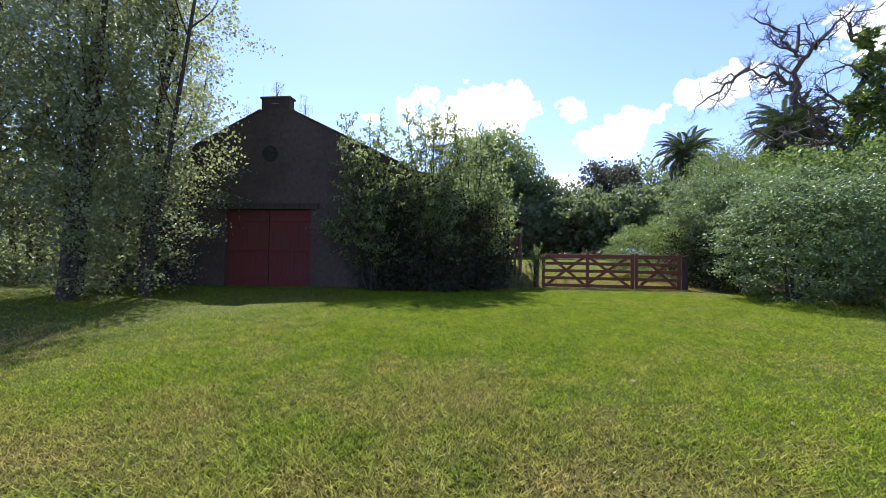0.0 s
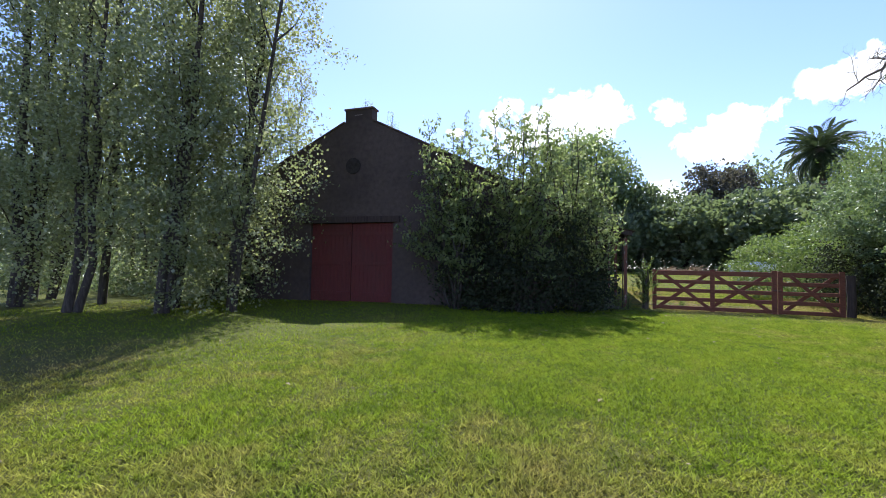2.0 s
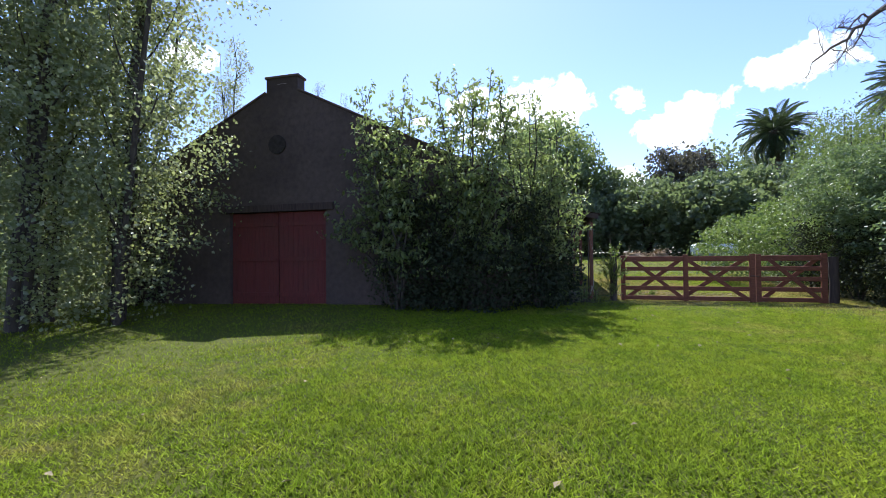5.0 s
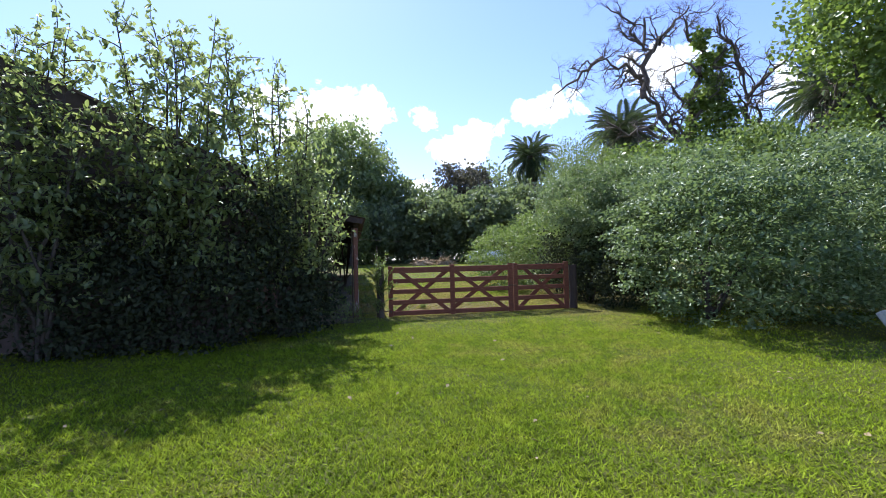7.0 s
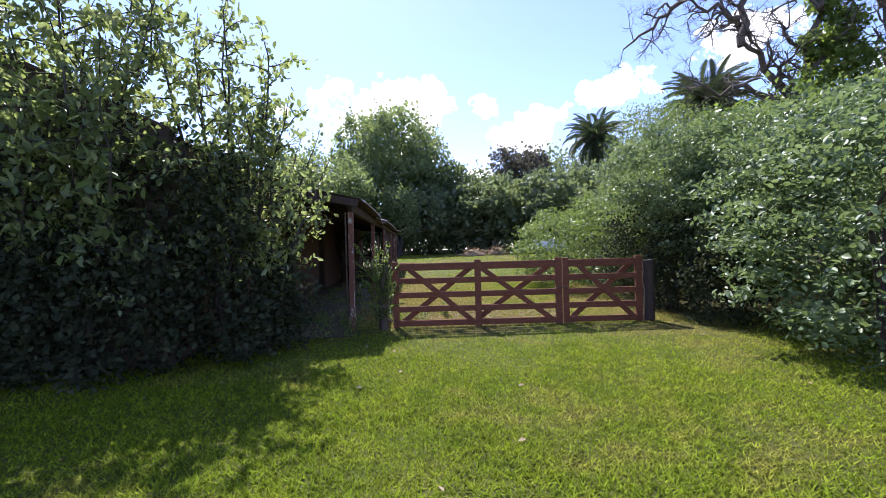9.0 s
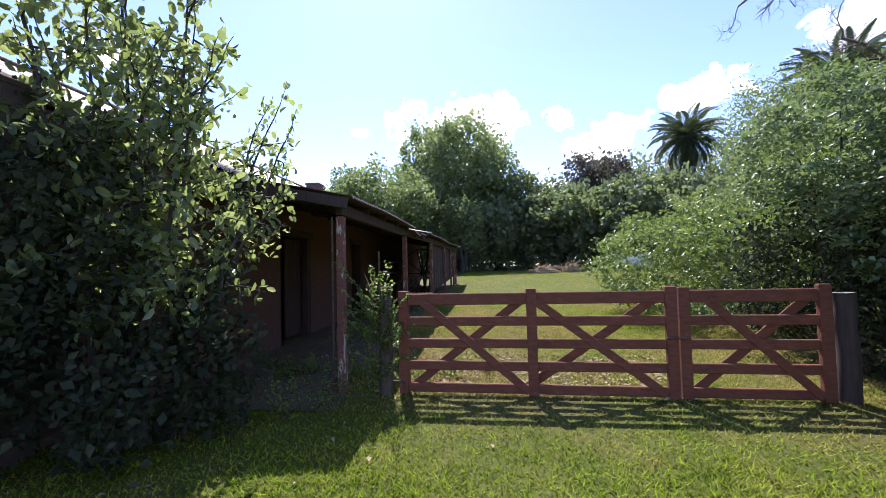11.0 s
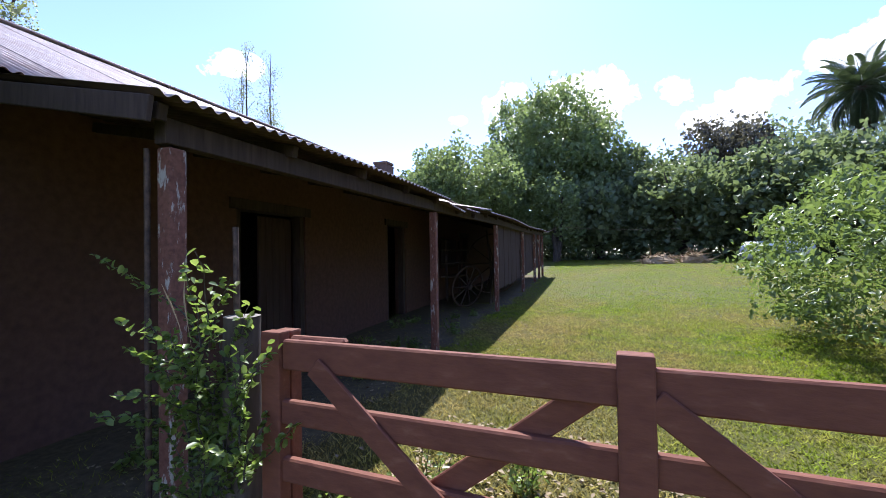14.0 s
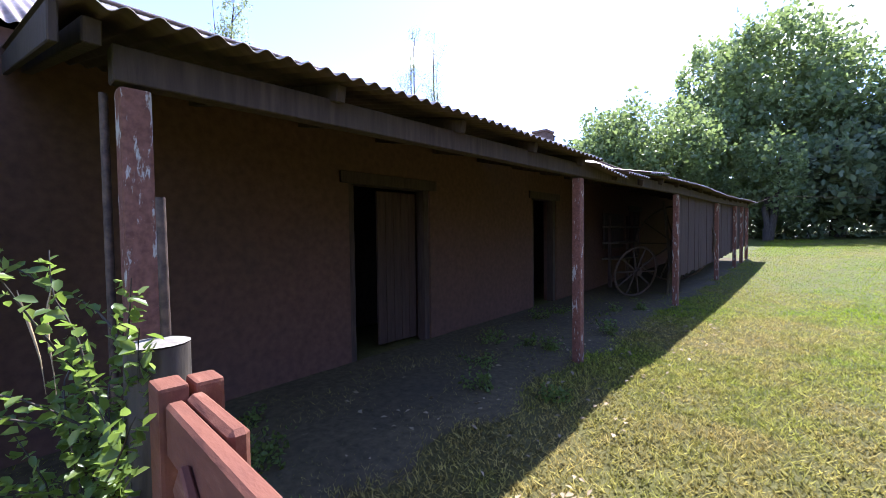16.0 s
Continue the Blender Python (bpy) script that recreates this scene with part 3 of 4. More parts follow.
def veranda_frame():
    """Posts, eave beam, rafters and fascia under the veranda roof."""
    ys = [0.14, 4.3, 8.7, 13.0, 16.2, 17.8, 19.2]
    px = -0.175
    for y in ys:
        g = barn_ground(px, y)
        top = eave_z(y) - 0.2
        bm = bmesh.new()
        box(bm, (0.1, 0.108, top - g + 0.2), pose(px, y, (top + g - 0.2) / 2), 0.016, 2)
        part("veranda_post", bm, POST, barn, "square timber post with flaking pale paint")
    for a, b in zip(ys[:-1], ys[1:]):
        bm = bmesh.new()
        beam_between(bm, (px, a - 0.07, eave_z(a) - 0.115), (px, b - 0.072, eave_z(b) - 0.115), 0.09, 0.14)
        part("eave_beam", bm, TIMBER, barn)
    pipe = tubes([([(px - 0.085, 0.06, barn_ground(px, 0) - 0.1), (px - 0.085, 0.06, 1.5), (px - 0.085, 0.06, 2.45)], [0.016, 0.016, 0.016])], 8)
    part("conduit", pipe, IRON, barn, "thin grey conduit beside the corner post")
    y = 0.0
    while y < BACK_Y:
        bm = bmesh.new()
        beam_between(bm, (-0.06, y, eave_z(y) - 0.045), (WALL_X, y, LEAN_Z - 0.06), 0.06, 0.09)
        part("rafter", bm, TIMBER, barn)
        y += 1.05
    bm = bmesh.new()
    beam_between(bm, (0.0, -0.11, eave_z(0) - 0.07), (WALL_X + 0.05, -0.11, LEAN_Z - 0.09), 0.03, 0.13)
    part("fascia", bm, TIMBER, barn, "dark fascia board")


def flaking_material():
    m, n, l, b = material("flaking_post_paint", 0.85)
    mp = n.new("ShaderNodeMapping")
    mp.inputs["Scale"].default_value = (1, 1, 0.3)
    l.new(coords(n), mp.inputs["Vector"])
    f = noise_node(n, l, mp.outputs[0], 17, 8, 0.7)
    g = noise_node(n, l, coords(n), 35, 4)
    wood = ramp(n, l, g, [(0.3, (0.12, 0.05, 0.035)), (0.7, (0.22, 0.10, 0.07))])
    k = n.new("ShaderNodeMapRange")
    k.inputs["From Min"].default_value, k.inputs["From Max"].default_value = 0.56, 0.60
    l.new(f, k.inputs["Value"])
    l.new(mixed(n, l, k.outputs[0], wood, (0.42, 0.38, 0.33)), b.inputs["Base Color"])
    bump(n, l, b, f, 0.4, 0.01)
    return m


POST = flaking_material()
veranda_frame()


def earth_strip():
    """Bare trodden earth under the veranda, with a ragged edge."""
    rng = np.random.default_rng(15)
    ys = np.arange(-0.6, 19.6, 0.35)
    v, rows = [], 9
    for y in ys:
        edge = -0.02 + rng.uniform(-0.22, 0.12)
        for k in range(rows):
            x = WALL_X + (edge - WALL_X) * k / (rows - 1)
            v.append((x, y, barn_ground(x, y) + (0.02 + rng.uniform(-0.006, 0.008) if k < rows - 1 else -0.01)))
    i = (np.arange(len(ys) - 1)[:, None] * rows + np.arange(rows - 1)[None]).ravel()
    return smooth(quick_mesh("earth", v, np.stack([i, i + 1, i + rows + 1, i + rows], -1)))


tagged(part("veranda_floor", earth_strip(), DIRT, at=BARN), "bare trodden earth under the veranda", "floor", kind="structure")


# things kept under the veranda
def cart_wheel(m, r):
    ob = thing("cart_wheel", "old iron-tyred cart wheel leaning under the veranda", "wheel", m)
    a = np.linspace(0, 2 * math.pi, 33)
    rim = [(math.cos(t) * r, 0, math.sin(t) * r + r) for t in a]
    part("rim", tubes([(rim, np.full(33, 0.028))], 6), IRON, ob)
    hub = bmesh.new()
    bmesh.ops.create_cone(hub, cap_ends=True, segments=14, radius1=0.09, radius2=0.07, depth=0.22, matrix=pose(0, 0, r, 90))
    part("hub", hub, TIMBER, ob)
    for k in range(10):
        t = k * math.pi / 5
        part("spoke", tubes([([(math.cos(t) * 0.07, 0, r + math.sin(t) * 0.07), (math.cos(t) * r, 0, r + math.sin(t) * r)], [0.022, 0.017])], 6), TIMBER, ob)
    return ob


def rack(m):
    ob = thing("plank_rack", "rough plank rack with boards against the veranda wall", "rack", m)
    for y in (0, 1.3):
        part("upright", box(bmesh.new(), (0.08, 0.06, 1.9), pose(0.2, y, 0.9), 0.006), TIMBER, ob)
    for z in (0.75, 1.15, 1.55):
        part("board", box(bmesh.new(), (0.42, 1.5, 0.05), pose(0.25, 0.65, z), 0.006), RAW_POST, ob)
    part("panel", box(bmesh.new(), (0.04, 1.4, 0.9), pose(0.06, 0.65, 1.45), 0.006), TIMBER, ob)


rack(BARN @ pose(WALL_X + 0.05, 10.4, barn_ground(-2.0, 11) - 0.04))
cart_wheel(BARN @ pose(-1.2, 9.4, barn_ground(-1.2, 9.4) + 0.02, 12, 0, 60), 0.55)
cart_wheel(BARN @ pose(-1.1, 12.4, barn_ground(-1.1, 12.4) + 0.02, 8, 0, 35), 1.0)


def boarding():
    """Upright boards that close the far half of the veranda down to knee height."""
    rng = random.Random(12)
    y = 9.0
    while y < 19.4:
        w = rng.uniform(0.19, 0.24)
        g = barn_ground(-0.26, y) + 0.5 + rng.uniform(-0.03, 0.03)
        top = eave_z(y) - 0.1
        part("board", box(bmesh.new(), (0.025, w, top - g), pose(-0.255 + rng.uniform(-0.006, 0.006), y + w / 2, (top + g) / 2, rng.uniform(-0.4, 0.4)), 0.004), OLD_DOOR, barn)
        y += w + 0.006


boarding()
for py, ln, tilt in ((9.9, 2.3, 5), (10.3, 2.1, -4), (10.8, 2.4, 7)):
    pole = tubes([([(0, 0, 0), (0.02, 0.01, ln / 2), (0, 0, ln)], [0.035, 0.032, 0.026])], 8)
    tagged(part("leaning_pole", pole, RAW_POST, at=BARN @ pose(-0.62, py, barn_ground(-0.62, py) + 0.01, 3, tilt, 0)), "pale weathered pole leaning under the veranda", "pole", "poles under the veranda")


# ---- field gate ----
GATE_Y, GATE_T = 16.2, 1.47


def gate_leaf(x0, y0, w, turn, label, bays=2):
    """A five-barred leaf with crossed braces in each bay, and a middle stile where there are two bays."""
    leaf = thing("field_gate", label, "gate", pose(x0, y0, 0, 0, 0, turn), "two leaves of the field gate")
    low, top = 0.31, GATE_T
    stiles = [(0.055, 0.0, 0.11, top + 0.035), (w - 0.06, -0.012, 0.12, top + 0.045)]
    if bays == 2:
        stiles += [(0.055, 0.085, 0.1, top + 0.03), (w / 2 + 0.01, -0.012, 0.115, top + 0.045)]
    for x, y, sw, h in stiles:
        bm = bmesh.new()
        box(bm, (sw, 0.07, h - low + 0.02), pose(x, y, (h + low - 0.02) / 2), 0.01, 2)
        part("stile", bm, GATE_RED, leaf)
    for k in range(5):
        z = low + 0.055 + (top - 0.068 - low - 0.055) * k / 4
        bm = bmesh.new()
        beam_between(bm, (0.112 if k == 4 else 0.02, 0.0, z), (w - 0.02, 0.0, z), 0.042, 0.135 if k == 4 else 0.108, 0.008)
        part("rail", bm, GATE_RED, leaf)
    if bays == 2:
        bm = bmesh.new()
        beam_between(bm, (0.112, 0.047, top - 0.055), (0.42, 0.047, top - 0.055), 0.045, 0.13, 0.012)
        part("cleat", bm, GATE_RED, leaf)
    for a, b in ((0.3, w / 2 - 0.2), (w / 2 + 0.06, w - 0.3)) if bays == 2 else ((0.28, w - 0.28),):
        bm = bmesh.new()
        beam_between(bm, (a, -0.034, top - 0.1), (b + 0.16, -0.034, low + 0.03), 0.022, 0.095, 0.005)
        part("brace", bm, GATE_RED, leaf)
        bm = bmesh.new()
        beam_between(bm, (a - 0.16, 0.034, low + 0.04), (b + 0.16, 0.034, top - 0.04), 0.022, 0.1, 0.005)
        part("brace", bm, GATE_RED, leaf)
    return leaf


gate_a = gate_leaf(1.225, 16.07, 3.13, 2.4, "brick-red wooden five-bar gate leaf with crossed braces")
gate_b = gate_leaf(4.375, 16.205, 1.47, 2.4, "narrow brick-red wooden gate leaf beside the hedge", 1)
part("latch", tubes([([(3.0, -0.05, 0.95), (3.08, -0.07, 0.96), (3.2, -0.06, 0.95)], [0.012, 0.012, 0.012])], 6), IRON, gate_a, "iron latch pin")
part("hinge_hook", tubes([([(-0.12, 0.02, 0.42), (0.0, -0.03, 0.43), (0.06, -0.045, 0.42), (0.05, -0.05, 0.36)], [0.012, 0.012, 0.012, 0.011])], 6), IRON, gate_a, "rusty iron hinge hook")


def round_post(name, label, x, y, r, top, mat, rng):
    z0 = gz(x, y) - 0.3
    zs = np.linspace(z0, top, 9)
    pts = np.array([(x + rng.normal(0, 0.006), y + rng.normal(0, 0.006), z) for z in zs])
    v, f = tube_arrays([(pts, r * rng.uniform(0.94, 1.06, 9))], 14)
    me = smooth(quick_mesh("post", v, f))
    ob = thing(name, label, "post")
    body = part("post_body", me, mat, ob)
    cap = bmesh.new()
    bmesh.ops.create_circle(cap, cap_ends=True, segments=14, radius=r * 0.99, matrix=pose(x, y, top))
    bmesh.ops.bevel(cap, geom=list(cap.edges), offset=0.01, affect="EDGES")
    part("sawn_top", cap, SAWN, ob, "pale sawn post top")
    return ob


prng = np.random.default_rng(3)
round_post("gate_post", "thick round grey wooden gate post", 1.045, 16.09, 0.086, 1.56, RAW_POST, prng)
round_post("gate_post", "dark round wooden gate post against the hedge", 5.98, 16.28, 0.1, 1.42, TIMBER, prng)
rod = tubes([([(0.96, 16.12, 0.2), (0.965, 16.125, 1.2), (0.966, 16.12, 2.0)], [0.016, 0.015, 0.014])], 8)
tagged(part("iron_stake", rod, IRON), "rusty iron stake behind the gate post", "stake")


# ---- trees and shrubs ----
def woody(name, label, stems, lobes, n, size, leaf_mat, bark=None, seed=0, clumps=40, clump=0.28, fill=0.25, group="", category="tree", ratio=0.55, bias=0.75, sides=7, oval=False, flat=1.0):
    """A tree or shrub: stems as (points, radii), and a crown of leaves over its lobes."""
    rng = np.random.default_rng(seed)
    ob = thing(name, label, category, None, group)
    if stems:
        part("trunk", tubes(stems, sides), bark or BARK, ob)
    pts, _ = clump_points(rng, lobes, n, clumps, clump, fill, flat)
    pts = above_ground(pts)
    part("crown", leaf_mesh(rng, pts, size, ratio=ratio, bias=bias, oval=oval), leaf_mat, ob)
    return ob


def poplar(x, y, h, n, seed, low=1.2, rad=1.25, lean=(0, 0), group="poplars beside the barn", size=0.085, label="tall upright poplar with small silvery leaves"):
    rng = np.random.default_rng(seed)
    z0 = gz(x, y)
    top = np.array([x + lean[0], y + lean[1], z0 + h])
    stems, lobes = [], []
    for k in range(int(rng.integers(2, 4))):
        off = rng.normal(0, 0.22, 2) * (k > 0)
        base = np.array([x + off[0], y + off[1], z0 - 0.2])
        tip = top + np.array([off[0] * 4, off[1] * 4, -rng.uniform(0, 3) * (k > 0)])
        t = np.linspace(0, 1, 9)[:, None]
        line = base + (tip - base) * t + rng.normal(0, 0.07, (9, 3)) * np.array([1, 1, 0])
        r0 = rng.uniform(0.11, 0.17) * (1.0 if k == 0 else 0.65)
        stems.append((line, r0 * (1 - 0.9 * t[:, 0])))
        for j in range(15):
            s = rng.uniform(0.12, 0.93)
            p = base + (tip - base) * s
            a = rng.uniform(0, 2 * math.pi)
            ln = rng.uniform(1.0, 2.2) * (1.15 - s * 0.6)
            br = wander(rng, p, (math.cos(a) * 0.75, math.sin(a) * 0.75, 1.0), ln, 5, 0.12, 0.12)
            stems.append((br, np.linspace(0.028, 0.006, 6)))
            if p[2] > z0 + low * 0.6:
                lobes.append((br[-2], (0.5, 0.5, 0.75)))
    zc = np.arange(z0 + low, z0 + h, 1.1)
    for z in zc:
        s = (z - z0) / h
        w = rad * (0.65 + 0.5 * math.sin(math.pi * min(1, s * 1.1 + 0.15))) * (1 if s < 0.8 else (1.02 - s) / 0.22)
        c = np.array([x, y, 0]) + np.array([lean[0], lean[1], 0]) * s
        lobes.append(((c[0] + rng.normal(0, 0.3), c[1] + rng.normal(0, 0.3), z), (w, w, 0.9)))
    return woody("poplar", label, stems, lobes, n, size, POPLAR, BARK, seed + 100, 26, 0.3, 0.2, group, "tree", 0.8, 0.2, 5)


spots = [(-9.4, 9.9, 13.5, 26000, 0.8, 1.75), (-10.2, 8.5, 14.0, 23000, 1.0, 1.6), (-11.2, 9.6, 13.5, 15000, 1.0, 1.4), (-12.2, 7.6, 13.0, 15000, 1.6, 1.5),
         (-13.6, 9.0, 14.0, 13000, 1.8, 1.6), (-14.8, 7.4, 13.0, 22000, 1.0, 1.6), (-16.6, 8.6, 13.5, 11000, 1.2, 1.7), (-18.6, 7.0, 13.0, 9000, 1.8, 1.8),
         (-12.6, 11.8, 13.0, 11000, 1.0, 1.5), (-16.2, 12.0, 13.0, 11000, 1.0, 1.8), (-20.0, 10.5, 13.0, 11000, 1.0, 1.9), (-20.8, 5.2, 13.5, 11000, 1.0, 1.9)]
for k, (x, y, h, n, low, rad) in enumerate(spots):
    poplar(x, y, h, n, 20 + k, low, rad, (1.5 if k < 2 else 0.3, 0.0))
for k, (x, y, h) in enumerate([(-18.9, 22.4, 14.0), (-24.5, 38.0, 17.5), (-27.5, 40.0, 17.5), (-20.5, 36.5, 15.5)]):
    poplar(x, y, h, 9000 if k == 0 else 3600, 60 + k, 3.0, 1.2 if k == 0 else 0.7, group="poplars behind the barn", size=0.1, label="thin half-bare poplar rising behind the barn")


def multi_stem(x, y, tips, seed, r=0.05):
    rng = np.random.default_rng(seed)
    out = []
    for tx, ty, tz in tips:
        a = np.array([x + rng.normal(0, 0.1), y + rng.normal(0, 0.1), gz(x, y) - 0.1])
        t = np.linspace(0, 1, 7)[:, None]
        b = np.array([tx, ty, tz])
        out.append((a + (b - a) * t + rng.normal(0, 0.11, (7, 3)) * np.sin(t * math.pi) + np.array([0, 0, 0.18]) * np.sin(t * math.pi) * np.linalg.norm((b - a)[:2]), r * (1 - 0.8 * t[:, 0])))
    return out


def mulberry(label, x, y, tips, seed, shoots, size=0.105, low=0.3, reach=1.15):
    """A broad-leaved bush: leaning stems, arching side shoots, leaves hanging in two ranks along each shoot."""
    rng = np.random.default_rng(seed)
    ob = thing("mulberry_bush", label, "bush", None, "bushes along the barn")
    stems, pts = multi_stem(x, y, tips, seed, 0.045), []
    for line, rad in list(stems):
        for k in range(shoots):
            f = low + (1 - low) * (k + rng.random()) / shoots
            i = min(5, int(f * 6))
            p = line[i] + (line[i + 1] - line[i]) * (f * 6 - i)
            a = k * 2.4 + rng.normal(0, 0.4)
            ln = reach * rng.uniform(0.5, 1.15) * (1.15 - 0.55 * f)
            shoot = wander(rng, p, (math.cos(a), math.sin(a) * 0.8, rng.uniform(-0.1, 1.0)), ln, 7, 0.16, -0.025)
            stems.append((shoot, np.linspace(0.012, 0.003, 8)))
            for q in np.linspace(0.12, 1.0, int(14 + 16 * ln)):
                j = min(6, int(q * 7))
                c = shoot[j] + (shoot[j + 1] - shoot[j]) * (q * 7 - j)
                pts.append(c + rng.normal(0, 0.055, 3) + np.array([0, 0, -0.03]))
        tip = wander(rng, line[-1], line[-1] - line[-2], 0.55, 6, 0.1, 0.05)
        stems.append((tip, np.linspace(0.011, 0.003, 7)))
        pts += [c + rng.normal(0, 0.05, 3) for c in tip for _ in range(3)]
    part("trunk", tubes(stems, 4), BARK, ob)
    pts = above_ground(np.array(pts))
    part("crown", leaf_mesh(rng, pts, size, spread=0.4, droop=0.8, ratio=0.52, bias=0.5, oval=True), SHRUB, ob)


mulberry("tall broad-leaved bush growing against the barn", -4.0, 13.0, [(-5.4, 12.8, 2.4), (-4.3, 13.2, 5.3), (-3.6, 12.8, 4.9), (-5.0, 13.0, 5.5), (-3.2, 12.8, 4.0), (-4.6, 12.5, 4.2), (-4.0, 12.3, 3.2), (-4.6, 13.2, 4.7), (-3.8, 12.9, 5.3)], 5, 22)
mulberry("tall broad-leaved bush with shoots above the eaves", -2.3, 13.4, [(-2.6, 13.4, 5.6), (-1.9, 14.0, 5.8), (-2.9, 13.2, 4.7), (-1.4, 13.5, 4.6), (-2.2, 13.6, 5.3), (-2.5, 12.6, 3.6), (-1.6, 13.0, 4.0), (-1.7, 12.8, 3.0), (-2.1, 13.0, 5.0), (-2.9, 12.9, 5.4), (-1.6, 13.9, 5.2)], 6, 22)
mulberry("broad-leaved bush hanging over the veranda corner", -0.8, 14.4, [(-1.0, 14.6, 5.3), (-0.5, 14.8, 4.3), (-0.1, 14.5, 3.6), (-1.3, 14.3, 4.7), (-0.9, 13.8, 3.4), (-0.4, 14.2, 3.5), (-1.6, 13.8, 5.4), (-0.8, 14.2, 5.0), (-0.3, 14.5, 4.6)], 7, 22, 0.1, 0.3, 0.95)
mulberry("thin leafy shoots reaching past the veranda corner", -0.7, 14.7, [(0.3, 15.0, 2.95), (0.2, 14.95, 2.35), (0.05, 15.2, 3.3), (-0.3, 15.45, 3.35)], 17, 7, 0.082, 0.6, 0.6)
# filler leaves whose dark colour stands for the shade along the wall
woody("bramble", "tangled bramble at the foot of the barn wall, coloured dark as shade", multi_stem(-2.0, 13.6, [(-3.5, 13.0, 1.2), (-1.5, 14.0, 1.6), (-0.4, 14.8, 1.5)], 14, 0.02),
      [((-3.3, 12.95, 0.9), (1.6, 0.45, 1.0)), ((-1.9, 13.3, 1.0), (1.1, 0.55, 1.2)), ((-1.0, 14.1, 1.0), (1.0, 0.6, 1.3)), ((-0.25, 14.7, 0.9), (0.5, 0.45, 1.1)), ((-3.2, 13.1, 2.2), (1.5, 0.4, 0.9)), ((-1.4, 13.9, 2.5), (1.2, 0.5, 0.9))], 17000, 0.09, SHADE_LEAF, None, 14, 40, 0.3, 0.4, "", "bush", 0.65, 0.3)
woody("hedge", "dense rounded hedge of small glossy leaves in level sprays", multi_stem(8, 14, [(7, 13, 2.6), (8.5, 14, 3.2), (10, 14, 3.2), (12, 14, 3)], 8),
      [((8.0, 13.5, 1.85), (2.2, 2.0, 1.75)), ((10.4, 13.5, 2.0), (2.4, 2.2, 2.0)), ((13.0, 13.8, 2.1), (2.6, 2.3, 2.1)), ((9.0, 15.4, 2.4), (2.6, 1.9, 1.8)), ((16, 15, 2.1), (2.6, 2.3, 2.1))],
      82000, 0.083, HEDGE, None, 8, 240, 0.16, 0.08, "", "hedge", 0.6, 0.95, 7, True, 0.42)
woody("hedge", "dark glossy bush leaning over the end of the gate", multi_stem(7.4, 18.2, [(6.6, 18, 3.2), (7.4, 18.4, 4.0), (8.4, 18, 3.8)], 15),
      [((7.1, 18.1, 3.2), (1.35, 1.3, 1.25)), ((8.6, 17.6, 3.3), (1.5, 1.3, 1.3)), ((7.3, 17.0, 2.3), (0.9, 0.8, 1.0))], 26000, 0.08, HEDGE, None, 15, 150, 0.2, 0.12, "", "hedge", 0.6, 0.95, 7, False, 0.42)
# added leaves that paint the shadowed gap beside the narrow gate leaf
woody("bramble", "bramble added behind the end of the gate, coloured dark as shade", multi_stem(7.0, 17.4, [(6.4, 17.6, 1.8), (7.2, 17.2, 2.2), (6.9, 18.4, 2.2)], 16, 0.02),
      [((7.0, 17.2, 1.2), (0.75, 0.7, 1.2)), ((6.9, 18.5, 1.5), (1.2, 0.7, 1.1)), ((7.2, 15.9, 1.1), (0.7, 0.8, 1.0))], 9000, 0.085, SHADE_LEAF, None, 16, 40, 0.3, 0.4, "", "bush", 0.65, 0.3)
woody("shrub_bank", "bright green shrubs beyond the gate", multi_stem(7.5, 21, [(7, 20, 2), (9, 22, 4.5), (9.5, 23, 5), (8, 24, 3)], 9),
      [((6.6, 23.0, 1.65), (2.15, 3.0, 1.5)), ((8.2, 19.8, 2.0), (1.9, 2.4, 1.7)), ((9.5, 25.2, 2.2), (2.8, 3.0, 2.3))], 38000, 0.115, WILLOW, None, 9, 190, 0.19, 0.12, "", "bush", 0.5, 0.8, 7, False, 0.4)
woody("willow", "pale green airy tree behind the shrubs", multi_stem(9.8, 22.2, [(9, 22, 5.6), (10.2, 22.6, 6.0), (10.8, 22, 5.2)], 10, 0.09),
      [((9.6, 22.3, 4.4), (1.7, 1.9, 1.9)), ((11.2, 21.8, 4.0), (1.6, 1.6, 1.9))], 22000, 0.1, WILLOW, None, 10, 60, 0.3, 0.3, "", "tree", 0.35, 0.2)
woody("willow", "pale green feathery tree further back", multi_stem(11.8, 28.6, [(11.8, 28.6, 8), (12.6, 28.9, 7.4), (10.9, 28.5, 6.8)], 11, 0.1),
      [((11.8, 28.6, 6.0), (1.9, 1.9, 2.4)), ((13.2, 29.0, 4.2), (2.4, 2.0, 2.4))], 14000, 0.14, WILLOW, None, 11, 50, 0.3, 0.3, "", "tree", 0.4, 0.2)
woody("ivy_thicket", "sunlit ivy and creepers behind the hedge", multi_stem(12.5, 19.5, [(11, 19.4, 5), (13, 20, 5), (15, 19, 5.4)], 12, 0.08),
      [((11.2, 19.3, 3.8), (2.0, 1.7, 1.9)), ((14.2, 19.2, 4.2), (2.4, 1.9, 1.9)), ((17.6, 19.0, 4.0), (2.6, 2.0, 2.2))], 26000, 0.14, WILLOW, None, 12, 60, 0.3, 0.25, "", "bush", 0.7, 0.5)


